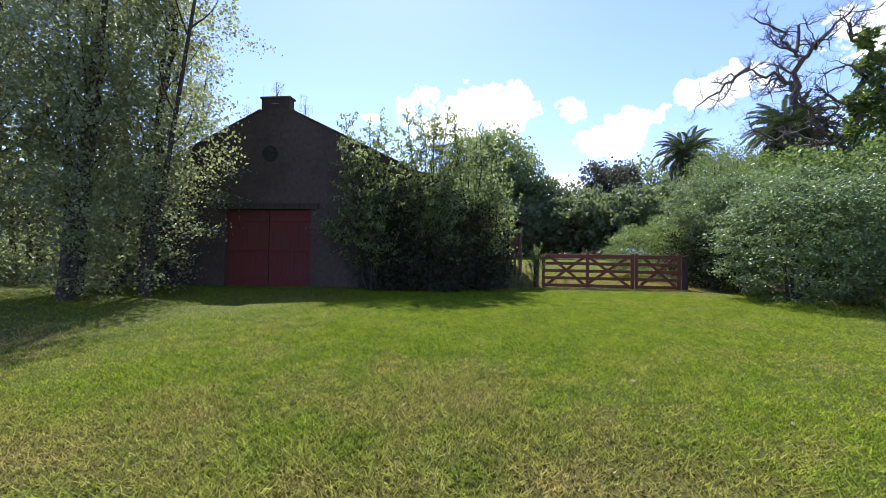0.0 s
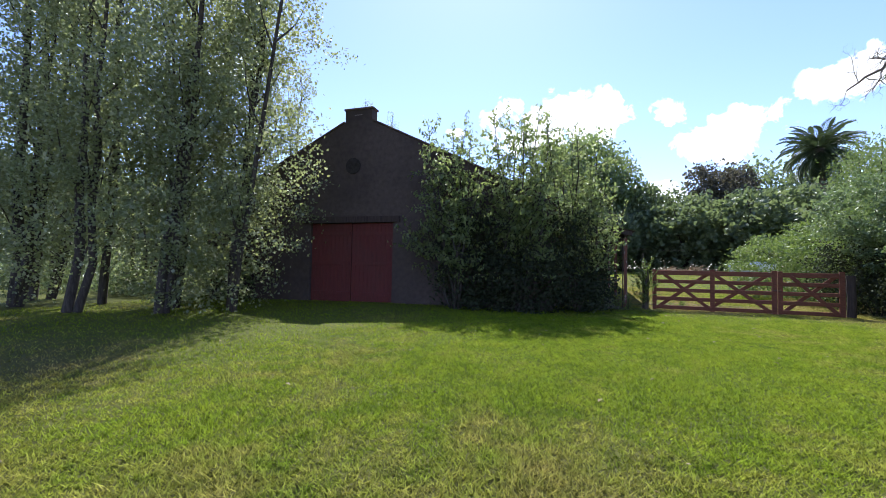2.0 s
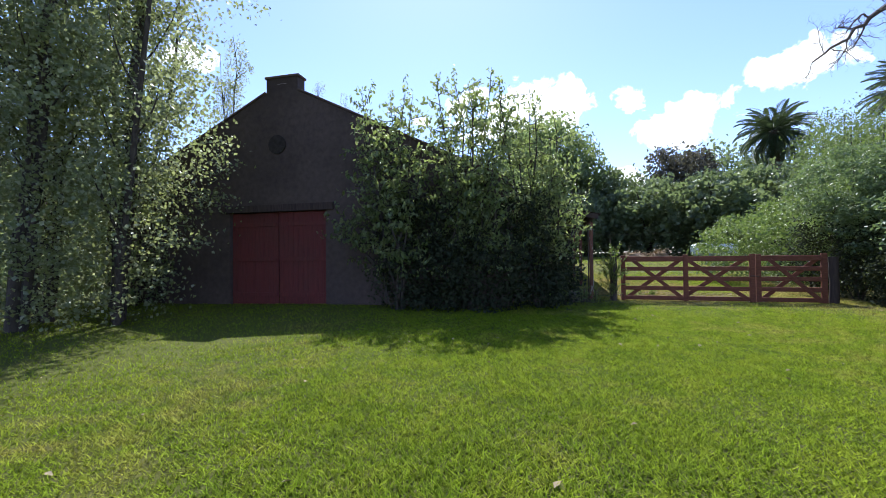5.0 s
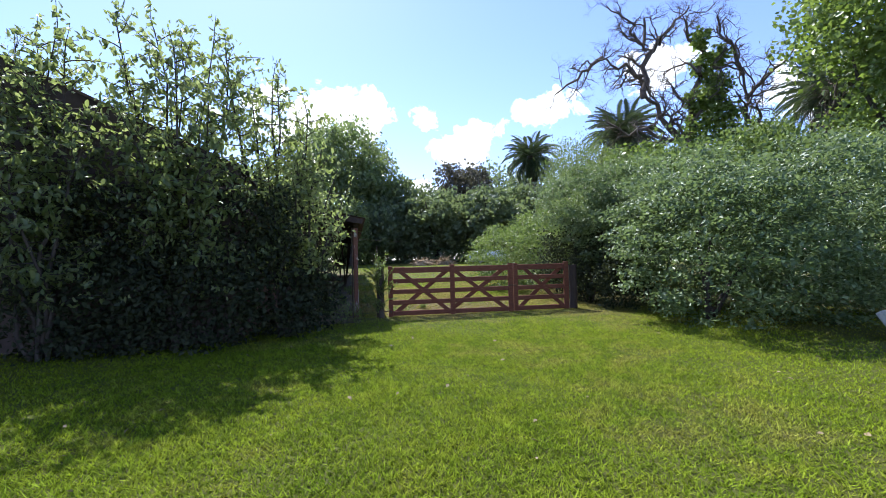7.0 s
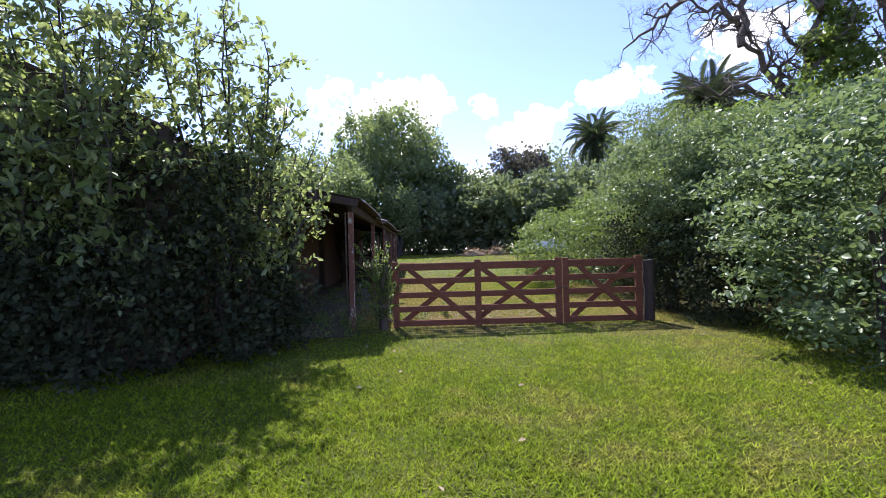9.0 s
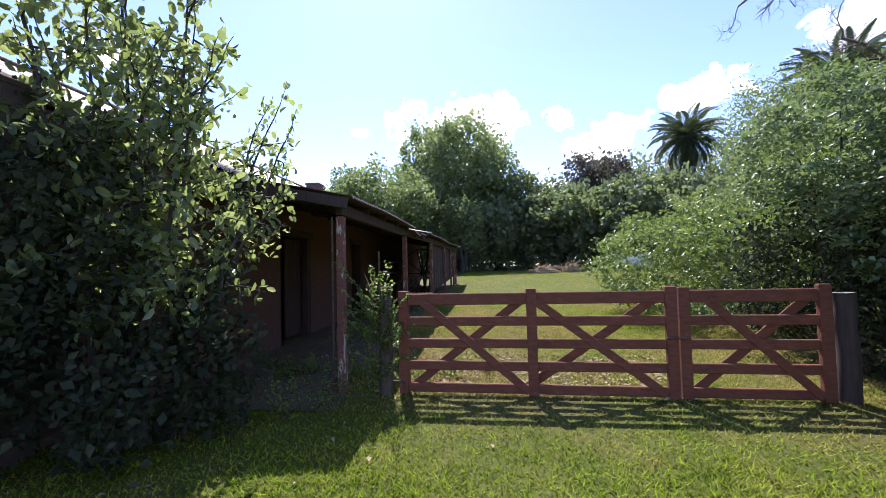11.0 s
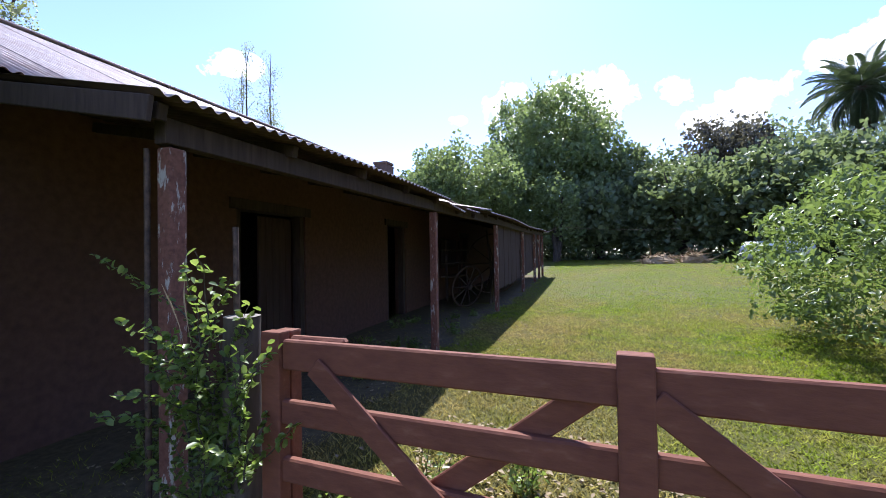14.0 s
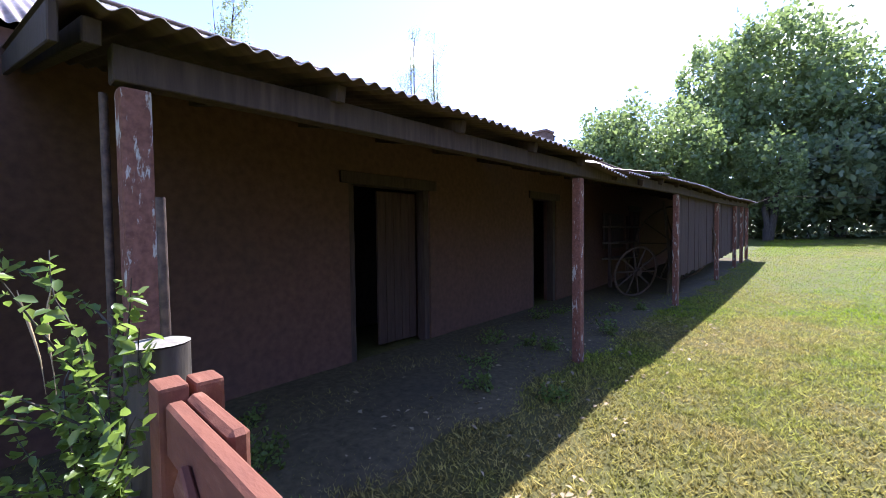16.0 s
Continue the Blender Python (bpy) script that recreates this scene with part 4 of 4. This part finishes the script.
def dead_tree(name, label, base, limbs, seed, r0, ivy):
    """A leafless tree: guided main limbs, with crooked side branches and twigs."""
    rng = np.random.default_rng(seed)
    paths = []

    def grow(start, d, length, r, depth):
        line = wander(rng, start, d, length, 7, 0.38, 0.03)
        paths.append((line, np.linspace(r, r * 0.42, 8)))
        if depth == 0:
            return
        for _ in range(6 if depth > 1 else 6):
            k = int(rng.integers(2, 8))
            dd = line[k] - line[k - 1]
            dd = dd / np.linalg.norm(dd) + rng.normal(0, 0.65, 3) + np.array([0, 0, 0.15])
            grow(line[k], dd, length * rng.uniform(0.4, 0.65), r * (1 - 0.08 * k) * 0.6, depth - 1)

    trunk = wander(rng, base, (0, 0, 1), limbs[0][0][2] - base[2], 6, 0.08)
    trunk += (np.array(limbs[0][0]) - trunk[-1]) * np.linspace(0, 1, 7)[:, None]
    paths.append((trunk, np.linspace(r0, r0 * 0.7, 7)))
    for a, b, r in limbs:
        a, b = np.array(a, float), np.array(b, float)
        t = np.linspace(0, 1, 9)[:, None]
        ln = np.linalg.norm(b - a)
        line = a + (b - a) * t + rng.normal(0, 0.06 * ln, (9, 3)) * np.sin(t * math.pi)
        paths.append((line, 1.15 * r * (1 - 0.7 * t[:, 0])))
        for k in range(1, 9):
            d = (b - a) / ln + rng.normal(0, 0.7, 3)
            grow(line[k], d, max(1.3, ln * rng.uniform(0.28, 0.45)), r * (1 - 0.09 * k) * 0.62, 2)
    ob = thing(name, label, "tree")
    part("trunk", tubes(paths, 4), DEADWOOD, ob)
    if ivy:
        pts, _ = clump_points(rng, ivy, 15000, 45, 0.35, 0.3)
        part("ivy", leaf_mesh(rng, pts, 0.2, ratio=0.75), VINE, ob, "bright green ivy climbing the trunk")
    return ob


dead_tree("dead_tree", "bare dead tree with crooked branches and ivy", (16.6, 25.0, 0.4),
          [((16.2, 25.0, 6.6), (13.7, 25.0, 9.5), 0.22), ((13.7, 25.0, 9.3), (14.0, 25.2, 13.4), 0.17), ((13.6, 25.0, 10.4), (11.7, 25.1, 11.3), 0.12), ((11.7, 25.1, 11.3), (9.3, 25.3, 9.5), 0.09),
           ((15.6, 25.0, 7.2), (12.0, 25.4, 8.2), 0.13), ((16.3, 25.0, 6.4), (16.1, 25.0, 13.2), 0.21), ((14.0, 25.2, 11.5), (16.2, 24.9, 13.9), 0.1), ((14.0, 25.2, 12.0), (12.0, 25.2, 14.0), 0.09)], 31, 0.34,
          [((17.0, 24.8, 7.6), (1.7, 1.0, 1.7)), ((16.5, 24.8, 9.2), (0.8, 0.5, 0.6)), ((17.5, 24.8, 9.9), (0.7, 0.5, 0.7)), ((16.8, 24.8, 10.8), (0.6, 0.5, 0.6)), ((17.7, 24.8, 11.5), (0.5, 0.4, 0.5)), ((16.7, 24.8, 12.3), (0.45, 0.4, 0.6)), ((19.4, 24.6, 6.8), (1.9, 1.0, 1.2)), ((15.6, 24.7, 5.2), (2.2, 1.2, 1.6)), ((13.2, 24.6, 5.8), (1.7, 1.0, 1.1))])
dead_tree("dead_tree", "second bare tree with an arching limb", (19.7, 25.0, 0.4),
          [((19.5, 25.0, 5.5), (19.1, 25.0, 10.8), 0.2), ((19.1, 25.0, 10.6), (17.6, 24.8, 13.4), 0.12), ((19.2, 25.0, 9.4), (21.6, 24.6, 11.8), 0.11), ((19.6, 25.0, 5.0), (22.8, 24.4, 7.2), 0.15), ((22.8, 24.4, 7.2), (23.6, 24.2, 10.6), 0.11)], 37, 0.3,
          [((19.7, 24.8, 4.2), (1.2, 1.0, 2.2))])
woody("plane_tree", "leafy tree with sunlit yellow-green foliage", multi_stem(24.5, 22.0, [(21, 21.5, 10), (23, 22, 13), (25, 22, 12), (22, 20.5, 8)], 13, 0.22),
      [((21.6, 21.4, 11.6), (2.8, 2.6, 2.6)), ((24.0, 22.0, 13.0), (3.5, 3.2, 3.2)), ((23.5, 21.0, 7.6), (2.8, 2.4, 2.4)), ((26, 22, 9), (3.4, 3, 3.2))], 16000, 0.26, VINE, None, 13, 40, 0.35, 0.3, "", "tree", 0.75, 0.4)


# ---- palms ----
def frond_mesh(length, seed):
    rng = np.random.default_rng(seed)
    t = np.linspace(0, 1, 13)
    x = length * (t - 0.12 * t ** 3)
    z = length * (0.28 * t - 0.62 * t ** 2.2)
    spine = np.stack([x, np.zeros(13), z], 1)
    vs, fs = [], []
    v, f = tube_arrays([(spine, np.linspace(0.05, 0.012, 13) * length / 4)], 4)
    vs.append(v), fs.append(f)
    base = len(v)
    for k in range(30):
        s = 0.1 + 0.9 * k / 29
        p = np.array([np.interp(s, t, spine[:, i]) for i in range(3)])
        ln = length * 0.2 * math.sin(math.pi * (0.12 + 0.8 * s)) + 0.1
        for sgn in (1, -1):
            d = np.array([0.55, sgn * 0.85, -0.12 - 0.25 * rng.random()])
            d /= np.linalg.norm(d)
            w = np.array([0.045 * length / 4 + 0.02, 0, 0.02])
            q = p + d * ln + np.array([0, 0, -0.25 * ln])
            m = p + d * ln * 0.55
            vs.append(np.array([p - w * 0.4, m - w, q, m + w]))
            fs.append(np.array([[0, 1, 2, 3]]) + base)
            base += 4
    return quick_mesh("frond", np.concatenate(vs), np.concatenate(fs))


def palm(x, y, crown_z, length, r, seed, label):
    rng = np.random.default_rng(seed)
    z0 = gz(x, y)
    ob = thing("palm_tree", label, "palm tree", pose(x, y, z0), "date palms")
    zs = np.linspace(-0.3, crown_z - z0, 14)
    part("trunk", tubes([([(0.1 * math.sin(z * 0.2), 0, z) for z in zs], r * (1 + 0.08 * np.cos(zs * 9)))], 10), PALM_BARK, ob)
    hub = bmesh.new()
    bmesh.ops.create_icosphere(hub, subdivisions=2, radius=r * 1.5, matrix=pose(0, 0, crown_z - z0 - r * 0.4))
    part("crown_boss", hub, PALM_BARK, ob)
    kinds = [frond_mesh(length, seed + i) for i in range(3)]
    n = 72
    for k in range(n):
        u = (k + 0.5) / n
        pitch = 78 - 150 * u ** 0.9 + rng.normal(0, 4)
        part("frond", kinds[k % 3], PALM_LEAF, ob, at=pose(0, 0, crown_z - z0 + 0.1, 0, 0, k * 137.5) @ pose(r * 0.5, 0, 0, 0, -pitch, 0))
    return ob


palm(20.2, 61.5, 15.2, 3.9, 0.42, 200, "date palm with a round crown on a tall trunk")
palm(20.6, 38.9, 11.6, 3.2, 0.36, 210, "date palm behind the bare tree")
palm(32.5, 32.0, 12.6, 3.6, 0.4, 220, "date palm with hanging fronds near the leafy tree")


# ---- far woods ----
def wood_tree(x, y, h, r, n, seed, mat=None, size=0.45, label="broad leafy tree at the far edge of the lawn"):
    rng = np.random.default_rng(seed)
    z0 = gz(x, y)
    lobes = [((x, y, z0 + h * 0.6), (r * 0.84, r * 0.8, h * 0.37))]
    for k in range(10):
        a = k * 2.4 + rng.uniform(0, 0.6)
        f = 0.3 + 0.05 * k
        w = r * rng.uniform(0.34, 0.48)
        reach = r * (0.62 - 0.45 * max(0.0, f - 0.5))
        lobes.append(((x + math.cos(a) * reach, y + math.sin(a) * reach, z0 + h * f), (w, w, h * 0.2)))
    stems = multi_stem(x, y, [(x + rng.normal(0, r * 0.3), y + rng.normal(0, r * 0.3), z0 + h * f) for f in (0.85, 0.7, 0.6)], seed, 0.25)
    return woody("broadleaf_tree", label, stems, lobes, n, size, mat or WOODS, None, seed, 40, 0.24, 0.3, "trees behind the lawn", "tree", 0.7, 0.4, 6)


wood_tree(-5.0, 58.0, 17.6, 7.8, 25000, 301, CROWN, 0.42, "great round-crowned tree rising over the woods")
wood_tree(-10.0, 48.0, 10.5, 5.6, 20000, 302, CROWN, 0.3, "rounded pale green tree behind the barn's end")
wood_tree(-2.8, 47.5, 7.0, 2.0, 5000, 303, CROWN, 0.25)
for k, (x, y, h, r) in enumerate([(2.5, 58, 10.2, 5), (7.0, 60, 9.8, 5), (14.5, 58, 9.4, 5), (19.0, 55, 9.6, 5), (12.0, 50, 8, 4), (6.0, 52, 7.5, 4), (0, 52, 7, 3.5), (24, 50, 11, 5), (18, 44, 7, 3.5), (28, 44, 10, 5), (33, 60, 14, 7), (-18, 56, 10, 5)]):
    wood_tree(x, y, h, r, 7500, 310 + k, WOODS, 0.45)
wood_tree(12.2, 68.0, 15.6, 4.8, 12000, 330, PURPLE, 0.42, "dark bronze-leaved tree above the woods")
wood_tree(25, 98, 22, 9, 6000, 331, WOODS, 0.7, "distant trees on rising ground")
wood_tree(40, 100, 24, 12, 7000, 332, WOODS, 0.7, "distant trees on rising ground")
for k, (x, y) in enumerate([(-30, 32), (-38, 26), (-46, 20), (-44, 8), (-50, 0), (-36, 44), (-56, 34), (-52, -12)]):
    wood_tree(x, y, 10, 7, 3500, 340 + k, WOODS, 0.6, "trees across the far field")


# dark undergrowth under the far trees
def undergrowth():
    rng = np.random.default_rng(77)
    lobes = [((x, 50.5 + rng.uniform(-1, 1.5), 2.6), (2.2, 1.5, rng.uniform(2.0, 3.2))) for x in np.arange(-14, 34, 2.2)]
    lobes += [((x, 66 + rng.uniform(-2, 2), 3.8), (4.0, 2.5, rng.uniform(3.4, 4.6))) for x in np.arange(-40, 60, 4.5)]
    lobes += [((-34 - 0.35 * k * 2, 46 - 3.4 * k, 2.5), (3.0, 3.0, rng.uniform(2.2, 3.6))) for k in range(16)]
    pts, _ = clump_points(rng, lobes, 72000, 34, 0.3, 0.5)
    return leaf_mesh(rng, above_ground(pts), 0.42, ratio=0.7)


tagged(part("undergrowth", undergrowth(), WOODS), "dark tangled undergrowth along the far side of the lawn", "undergrowth", kind="stuff")


# ---- tank, brush heaps, slab ----
def gas_tank(x, y, length, r, turn):
    z = gz(x, y) + r + 0.12
    ob = thing("gas_tank", "white horizontal gas tank on the far lawn", "gas tank", pose(x, y, z, 0, 0, turn))
    bm = bmesh.new()
    bmesh.ops.create_uvsphere(bm, u_segments=24, v_segments=16, radius=r, matrix=pose(0, 0, 0, 0, 90))
    for v in bm.verts:
        v.co.x = v.co.x * 0.7 + math.copysign(length / 2, v.co.x) if abs(v.co.x) > 1e-4 else v.co.x
    me = bpy.data.meshes.new("tank_body")
    bm.to_mesh(me)
    bm.free()
    part("tank_body", smooth(me), TANK_WHITE, ob)
    for s in (-1, 1):
        part("saddle", box(bmesh.new(), (0.2, r * 1.5, r * 0.7), pose(s * length * 0.32, 0, -r - 0.12 + r * 0.33), 0.02), CONCRETE, ob)


gas_tank(10.4, 46.0, 3.0, 0.55, 8)


def brush_heap(x, y, r, h, seed):
    rng = np.random.default_rng(seed)
    ob = thing("brush_heap", "heap of dry brown branches on the lawn", "brush heap", None, "brush heaps")
    z = gz(x, y)
    paths = []
    for _ in range(140):
        a, d = rng.uniform(0, 6.28), rng.uniform(0, r) ** 1.0
        p = np.array([x + math.cos(a) * d, y + math.sin(a) * d * 0.7, z + h * (1 - (d / r) ** 2) * rng.uniform(0.2, 1.0)])
        line = wander(rng, p, rng.normal(0, 1, 3) * np.array([1, 1, 0.35]), rng.uniform(0.4, 0.9), 3, 0.2)
        paths.append((line, np.linspace(0.035, 0.012, 4)))
    tagged(part("branch_pile", tubes(paths, 5), HAY, ob), kind="stuff")
    bm = bmesh.new()
    bmesh.ops.create_icosphere(bm, subdivisions=3, radius=1, matrix=pose(x, y, z) @ Matrix.Diagonal((r * 0.9, r * 0.65, h * 0.85, 1)))
    for v in bm.verts:
        v.co += Vector(rng.normal(0, 0.05, 3))
    part("core", bm, HAY, ob)


brush_heap(4.0, 44.6, 1.1, 0.62, 51)
brush_heap(6.0, 45.0, 0.9, 0.62, 52)
slab = bmesh.new()
box(slab, (0.9, 0.14, 0.6), pose(9.3, 11.5, gz(9.3, 11.5) + 0.16, -32, 6, 20), 0.03, 2)
tagged(part("concrete_slab", slab, CONCRETE), "pale broken concrete slab leaning at the hedge", "slab")


# ---- creeper on the gate post ----
def creeper():
    """A shrubby climber round the gate post: arching stems with small oval leaves in two ranks."""
    rng = np.random.default_rng(90)
    ob = thing("creeper", "leafy climbing creeper around the gate post", "creeper")
    stems, leaves = [], []
    for k in range(40):
        a = np.array([1.07 + rng.normal(-0.04, 0.1), 15.97 + rng.normal(0, 0.06), 0.4 + rng.uniform(0, 1.05)])
        d0 = np.array([rng.normal(0.0 if k % 3 else -0.6, 0.4), rng.normal(-0.15, 0.22), 1.0 if k < 30 else 0.35])
        line = wander(rng, a, d0, rng.uniform(0.35, 0.75), 8, 0.14, -0.01)
        line[:, 2] = np.minimum(line[:, 2], 1.86 + 0.1 * rng.random())
        line[:, 1] = np.minimum(line[:, 1], 16.03)
        stems.append((line, np.linspace(0.005, 0.0015, 9)))
        for j in range(1, 9):
            d = line[j] - line[j - 1]
            side = np.cross(d, (0, 0.3, 1))
            side /= np.linalg.norm(side) + 1e-9
            for q in range(6):
                p = line[j - 1] + d * (q / 6)
                leaves.append(p + side * (0.022 if q % 2 else -0.022) + rng.normal(0, 0.008, 3))
    tagged(part("stem_tangle", tubes(stems, 5), BARK, ob), kind="stuff")
    part("foliage", leaf_mesh(rng, np.array(leaves), 0.04, ratio=0.62, bias=1.0, oval=True), VINE, ob)
    spike = []
    for x, y in ((0.98, 15.84), (1.0, 15.86)):
        spike.append((wander(rng, (x, y, 1.45), (-0.15, -0.05, 1), 0.3, 6, 0.05), np.array([0.001, 0.001, 0.002, 0.003, 0.004, 0.003, 0.001])))
    part("seed_spike", tubes(spike, 6), HAY, ob, "dry seed spike")


creeper()


def weed(x, y, r, h, n, seed):
    rng = np.random.default_rng(seed)
    z = gz(x, y)
    ob = thing("weed", "small leafy weed growing in the shade", "weed", None, "weeds by the gate")
    stems, pts = [], []
    for _ in range(9):
        line = wander(rng, (x + rng.normal(0, r * 0.3), y + rng.normal(0, r * 0.3), z - 0.02), (rng.normal(0, 0.5), rng.normal(0, 0.5), 1), h * rng.uniform(0.6, 1.1), 5, 0.12)
        stems.append((line, np.linspace(0.005, 0.002, 6)))
        for p in line[1:]:
            for _ in range(n):
                pts.append(p + rng.normal(0, 0.03, 3))
    tagged(part("stem_tangle", tubes(stems, 4), BARK, ob), kind="stuff")
    part("foliage", leaf_mesh(rng, np.array(pts), 0.045, ratio=0.6), VINE, ob)


for k, (x, y, r, h) in enumerate([(1.7, 16.9, 0.25, 0.4), (2.1, 17.3, 0.2, 0.3), (1.35, 16.6, 0.15, 0.35), (0.2, 16.5, 0.25, 0.4), (-0.4, 16.9, 0.3, 0.3), (0.55, 15.5, 0.3, 0.5), (0.2, 15.2, 0.3, 0.45)]):
    weed(x, y, r, h, 4, 400 + k)
wrng = random.Random(44)
for k in range(16):
    spot = BARN @ Vector((wrng.uniform(-1.7, 0.1), wrng.uniform(0.5, 8.0), 0))
    weed(spot.x, spot.y, wrng.uniform(0.1, 0.3), wrng.uniform(0.12, 0.3), 4, 430 + k)


# ---- fallen leaves ----
def litter(seed, n, x0, x1, y0, y1, size):
    rng = np.random.default_rng(seed)
    x, y = rng.uniform(x0, x1, n), rng.uniform(y0, y1, n)
    z = 0.0175 * y + 0.018 * np.clip(y - 26, 0, 34) + 0.03 * np.sin(x * 0.5 + 1) * np.sin(y * 0.37) + 0.028
    return leaf_mesh(rng, np.stack([x, y, z], 1), size, droop=0, ratio=0.6, bias=1.3)


LITTER = stained("dry_leaf", [(0.3, (0.24, 0.17, 0.09)), (0.7, (0.42, 0.33, 0.20))], 8, 2.0, 0.85, 0.2)
tagged(part("leaf_litter", litter(5, 1500, 1.2, 4.6, 16.1, 18.2, 0.05), LITTER), "dry tan leaves lying around the gate", "leaf litter", kind="stuff")
tagged(part("leaf_litter", litter(6, 260, -1.4, 1.2, 16.0, 24.0, 0.055), LITTER), "dry leaves on the earth under the veranda", "leaf litter", kind="stuff")
tagged(part("leaf_litter", litter(7, 130, -6.0, 7.5, 1.5, 15.5, 0.06), LITTER), "scattered pale fallen leaves on the lawn", "leaf litter", kind="stuff")


# ---- grass ----
def grass(seed, n, x0, x1, y0, y1, height, width, keep=None):
    rng = np.random.default_rng(seed)
    x, y = rng.uniform(x0, x1, n), rng.uniform(y0, y1, n)
    if keep is not None:
        k = keep(x, y)
        x, y = x[k], y[k]
    n = len(x)
    z = 0.0175 * y + 0.018 * np.clip(y - 26, 0, 34) + 0.03 * np.sin(x * 0.5 + 1) * np.sin(y * 0.37)
    a = rng.uniform(0, 2 * math.pi, n)
    tuft = 0.75 + 0.5 * (0.5 + 0.5 * np.sin(x * 2.1 + 1.3 * np.sin(y * 1.7)) * np.sin(y * 1.9 + np.sin(x * 2.3)))
    h = height * rng.uniform(0.5, 1.3, n) * tuft
    w = width * rng.uniform(0.7, 1.3, n)
    lean = rng.uniform(0.5, 2.2, n) * h
    b = rng.uniform(0, 2 * math.pi, n)
    base = np.stack([x, y, z - 0.004], 1)
    tip = base + np.stack([np.cos(b) * lean, np.sin(b) * lean, h], 1)
    side = np.stack([-np.sin(b), np.cos(b), 0.25 * np.cos(a)], 1) * w[:, None] / 2
    v = np.stack([base - side, base + side, tip], 1).reshape(-1, 3)
    return quick_mesh("blades", v, np.arange(3 * n).reshape(-1, 3))


def near_walk(x, y):
    chance = np.random.default_rng(8).random(len(x))
    return chance < np.clip(1.3 - np.abs(x - 0.25 * (y - 4)) / 5.2, 0, 1) * np.clip((16.2 - y) / 4.0, 0, 1)


def not_veranda(x, y):
    ragged = 0.3 * np.random.default_rng(9).random(len(x)) ** 2 + 0.12 * np.sin(y * 3.1) + 0.08 * np.sin(y * 7.7)
    return x > 0.40 - 0.096 * (y - 16) - ragged


def fading(x, y):
    """Thins out where the coarser far grass takes over."""
    chance = np.random.default_rng(10).random(len(x))
    return not_veranda(x, y) & (chance < np.clip((29 - y) / 9.0, 0, 1))


tagged(part("grass", grass(1, 1080000, -8, 9, 1.4, 16.1, 0.036, 0.0125, near_walk), BLADE), "short mown grass, green with dry straw patches", "grass", kind="stuff")
tagged(part("grass", grass(2, 170000, -14, 12, 0.5, 16.2, 0.034, 0.014), BLADE), "mown grass in front of the barn and the gate", "grass", kind="stuff")
tagged(part("grass", grass(3, 260000, -1.0, 6.8, 16.1, 29, 0.034, 0.0135, fading), BLADE), "lawn grass beyond the gate", "grass", kind="stuff")
def earth_tufts(x, y):
    return (x < 0.5 - 0.096 * (y - 16)) & (x > -1.35 - 0.096 * (y - 16)) & (np.sin(x * 5.1 + np.sin(y * 2.3)) * np.sin(y * 3.7 + x) > -0.1)


tagged(part("grass", grass(5, 26000, -2.4, 0.7, 15.2, 26, 0.045, 0.008, earth_tufts), BLADE), "thin grass growing in the veranda's shade", "grass", kind="stuff")
tagged(part("grass", grass(4, 190000, -5, 15, 20, 49, 0.036, 0.02, not_veranda), BLADE), "far lawn grass", "grass", kind="stuff")


# ---- scrub and fence behind the poplars, overhead cable ----
def scrub():
    rng = np.random.default_rng(79)
    lobes = [((x, 13.5 + rng.uniform(-1.5, 3.0), 0.7), (1.1, 0.9, rng.uniform(0.9, 2.0))) for x in np.arange(-29, -11.5, 0.9)]
    lobes += [((x, 11.0 + rng.uniform(-0.8, 0.8), 0.5), (1.0, 0.7, rng.uniform(0.6, 1.2))) for x in np.arange(-26, -12.8, 1.1)]
    lobes += [((-24 + rng.uniform(-2, 2), y, 0.8), (1.2, 1.2, rng.uniform(0.6, 1.4))) for y in np.arange(-2, 14, 1.4)]
    pts, _ = clump_points(rng, lobes, 40000, 24, 0.32, 0.4)
    return leaf_mesh(rng, above_ground(pts), 0.12, ratio=0.6)


tagged(part("scrub", scrub(), WOODS), "rough scrub at the foot of the poplars", "scrub", kind="stuff")


def wire_fence():
    ob = thing("wire_fence", "old wire fence with wooden posts behind the poplars", "fence")
    spots = [(-28.0 + 2.2 * k, 17.0 - 0.25 * k) for k in range(7)]
    for x, y in spots:
        z = gz(x, y)
        part("post", tubes([([(x, y, z - 0.2), (x, y, z + 0.6), (x, y, z + 1.25)], [0.06, 0.058, 0.055])], 8), RAW_POST, ob)
    for h in (0.4, 0.75, 1.1):
        part("wire", tubes([([(x, y, gz(x, y) + h) for x, y in spots], [0.008] * 7)], 4), IRON, ob)


wire_fence()
line = [(-1.3 + 9.4 * t, 40.0 + 8.5 * t, 3.4 - 0.9 * t * (1 - t) + 0.2 * t) for t in np.linspace(0, 1, 12)]
cable_end = BARN @ Vector((-0.1, 19.3, eave_z(19.3) - 0.1))
tagged(part("overhead_cable", tubes([([tuple(cable_end)] + line, [0.007] * 13)], 5), IRON), "thin slack cable from the veranda's end to the trees", "cable")
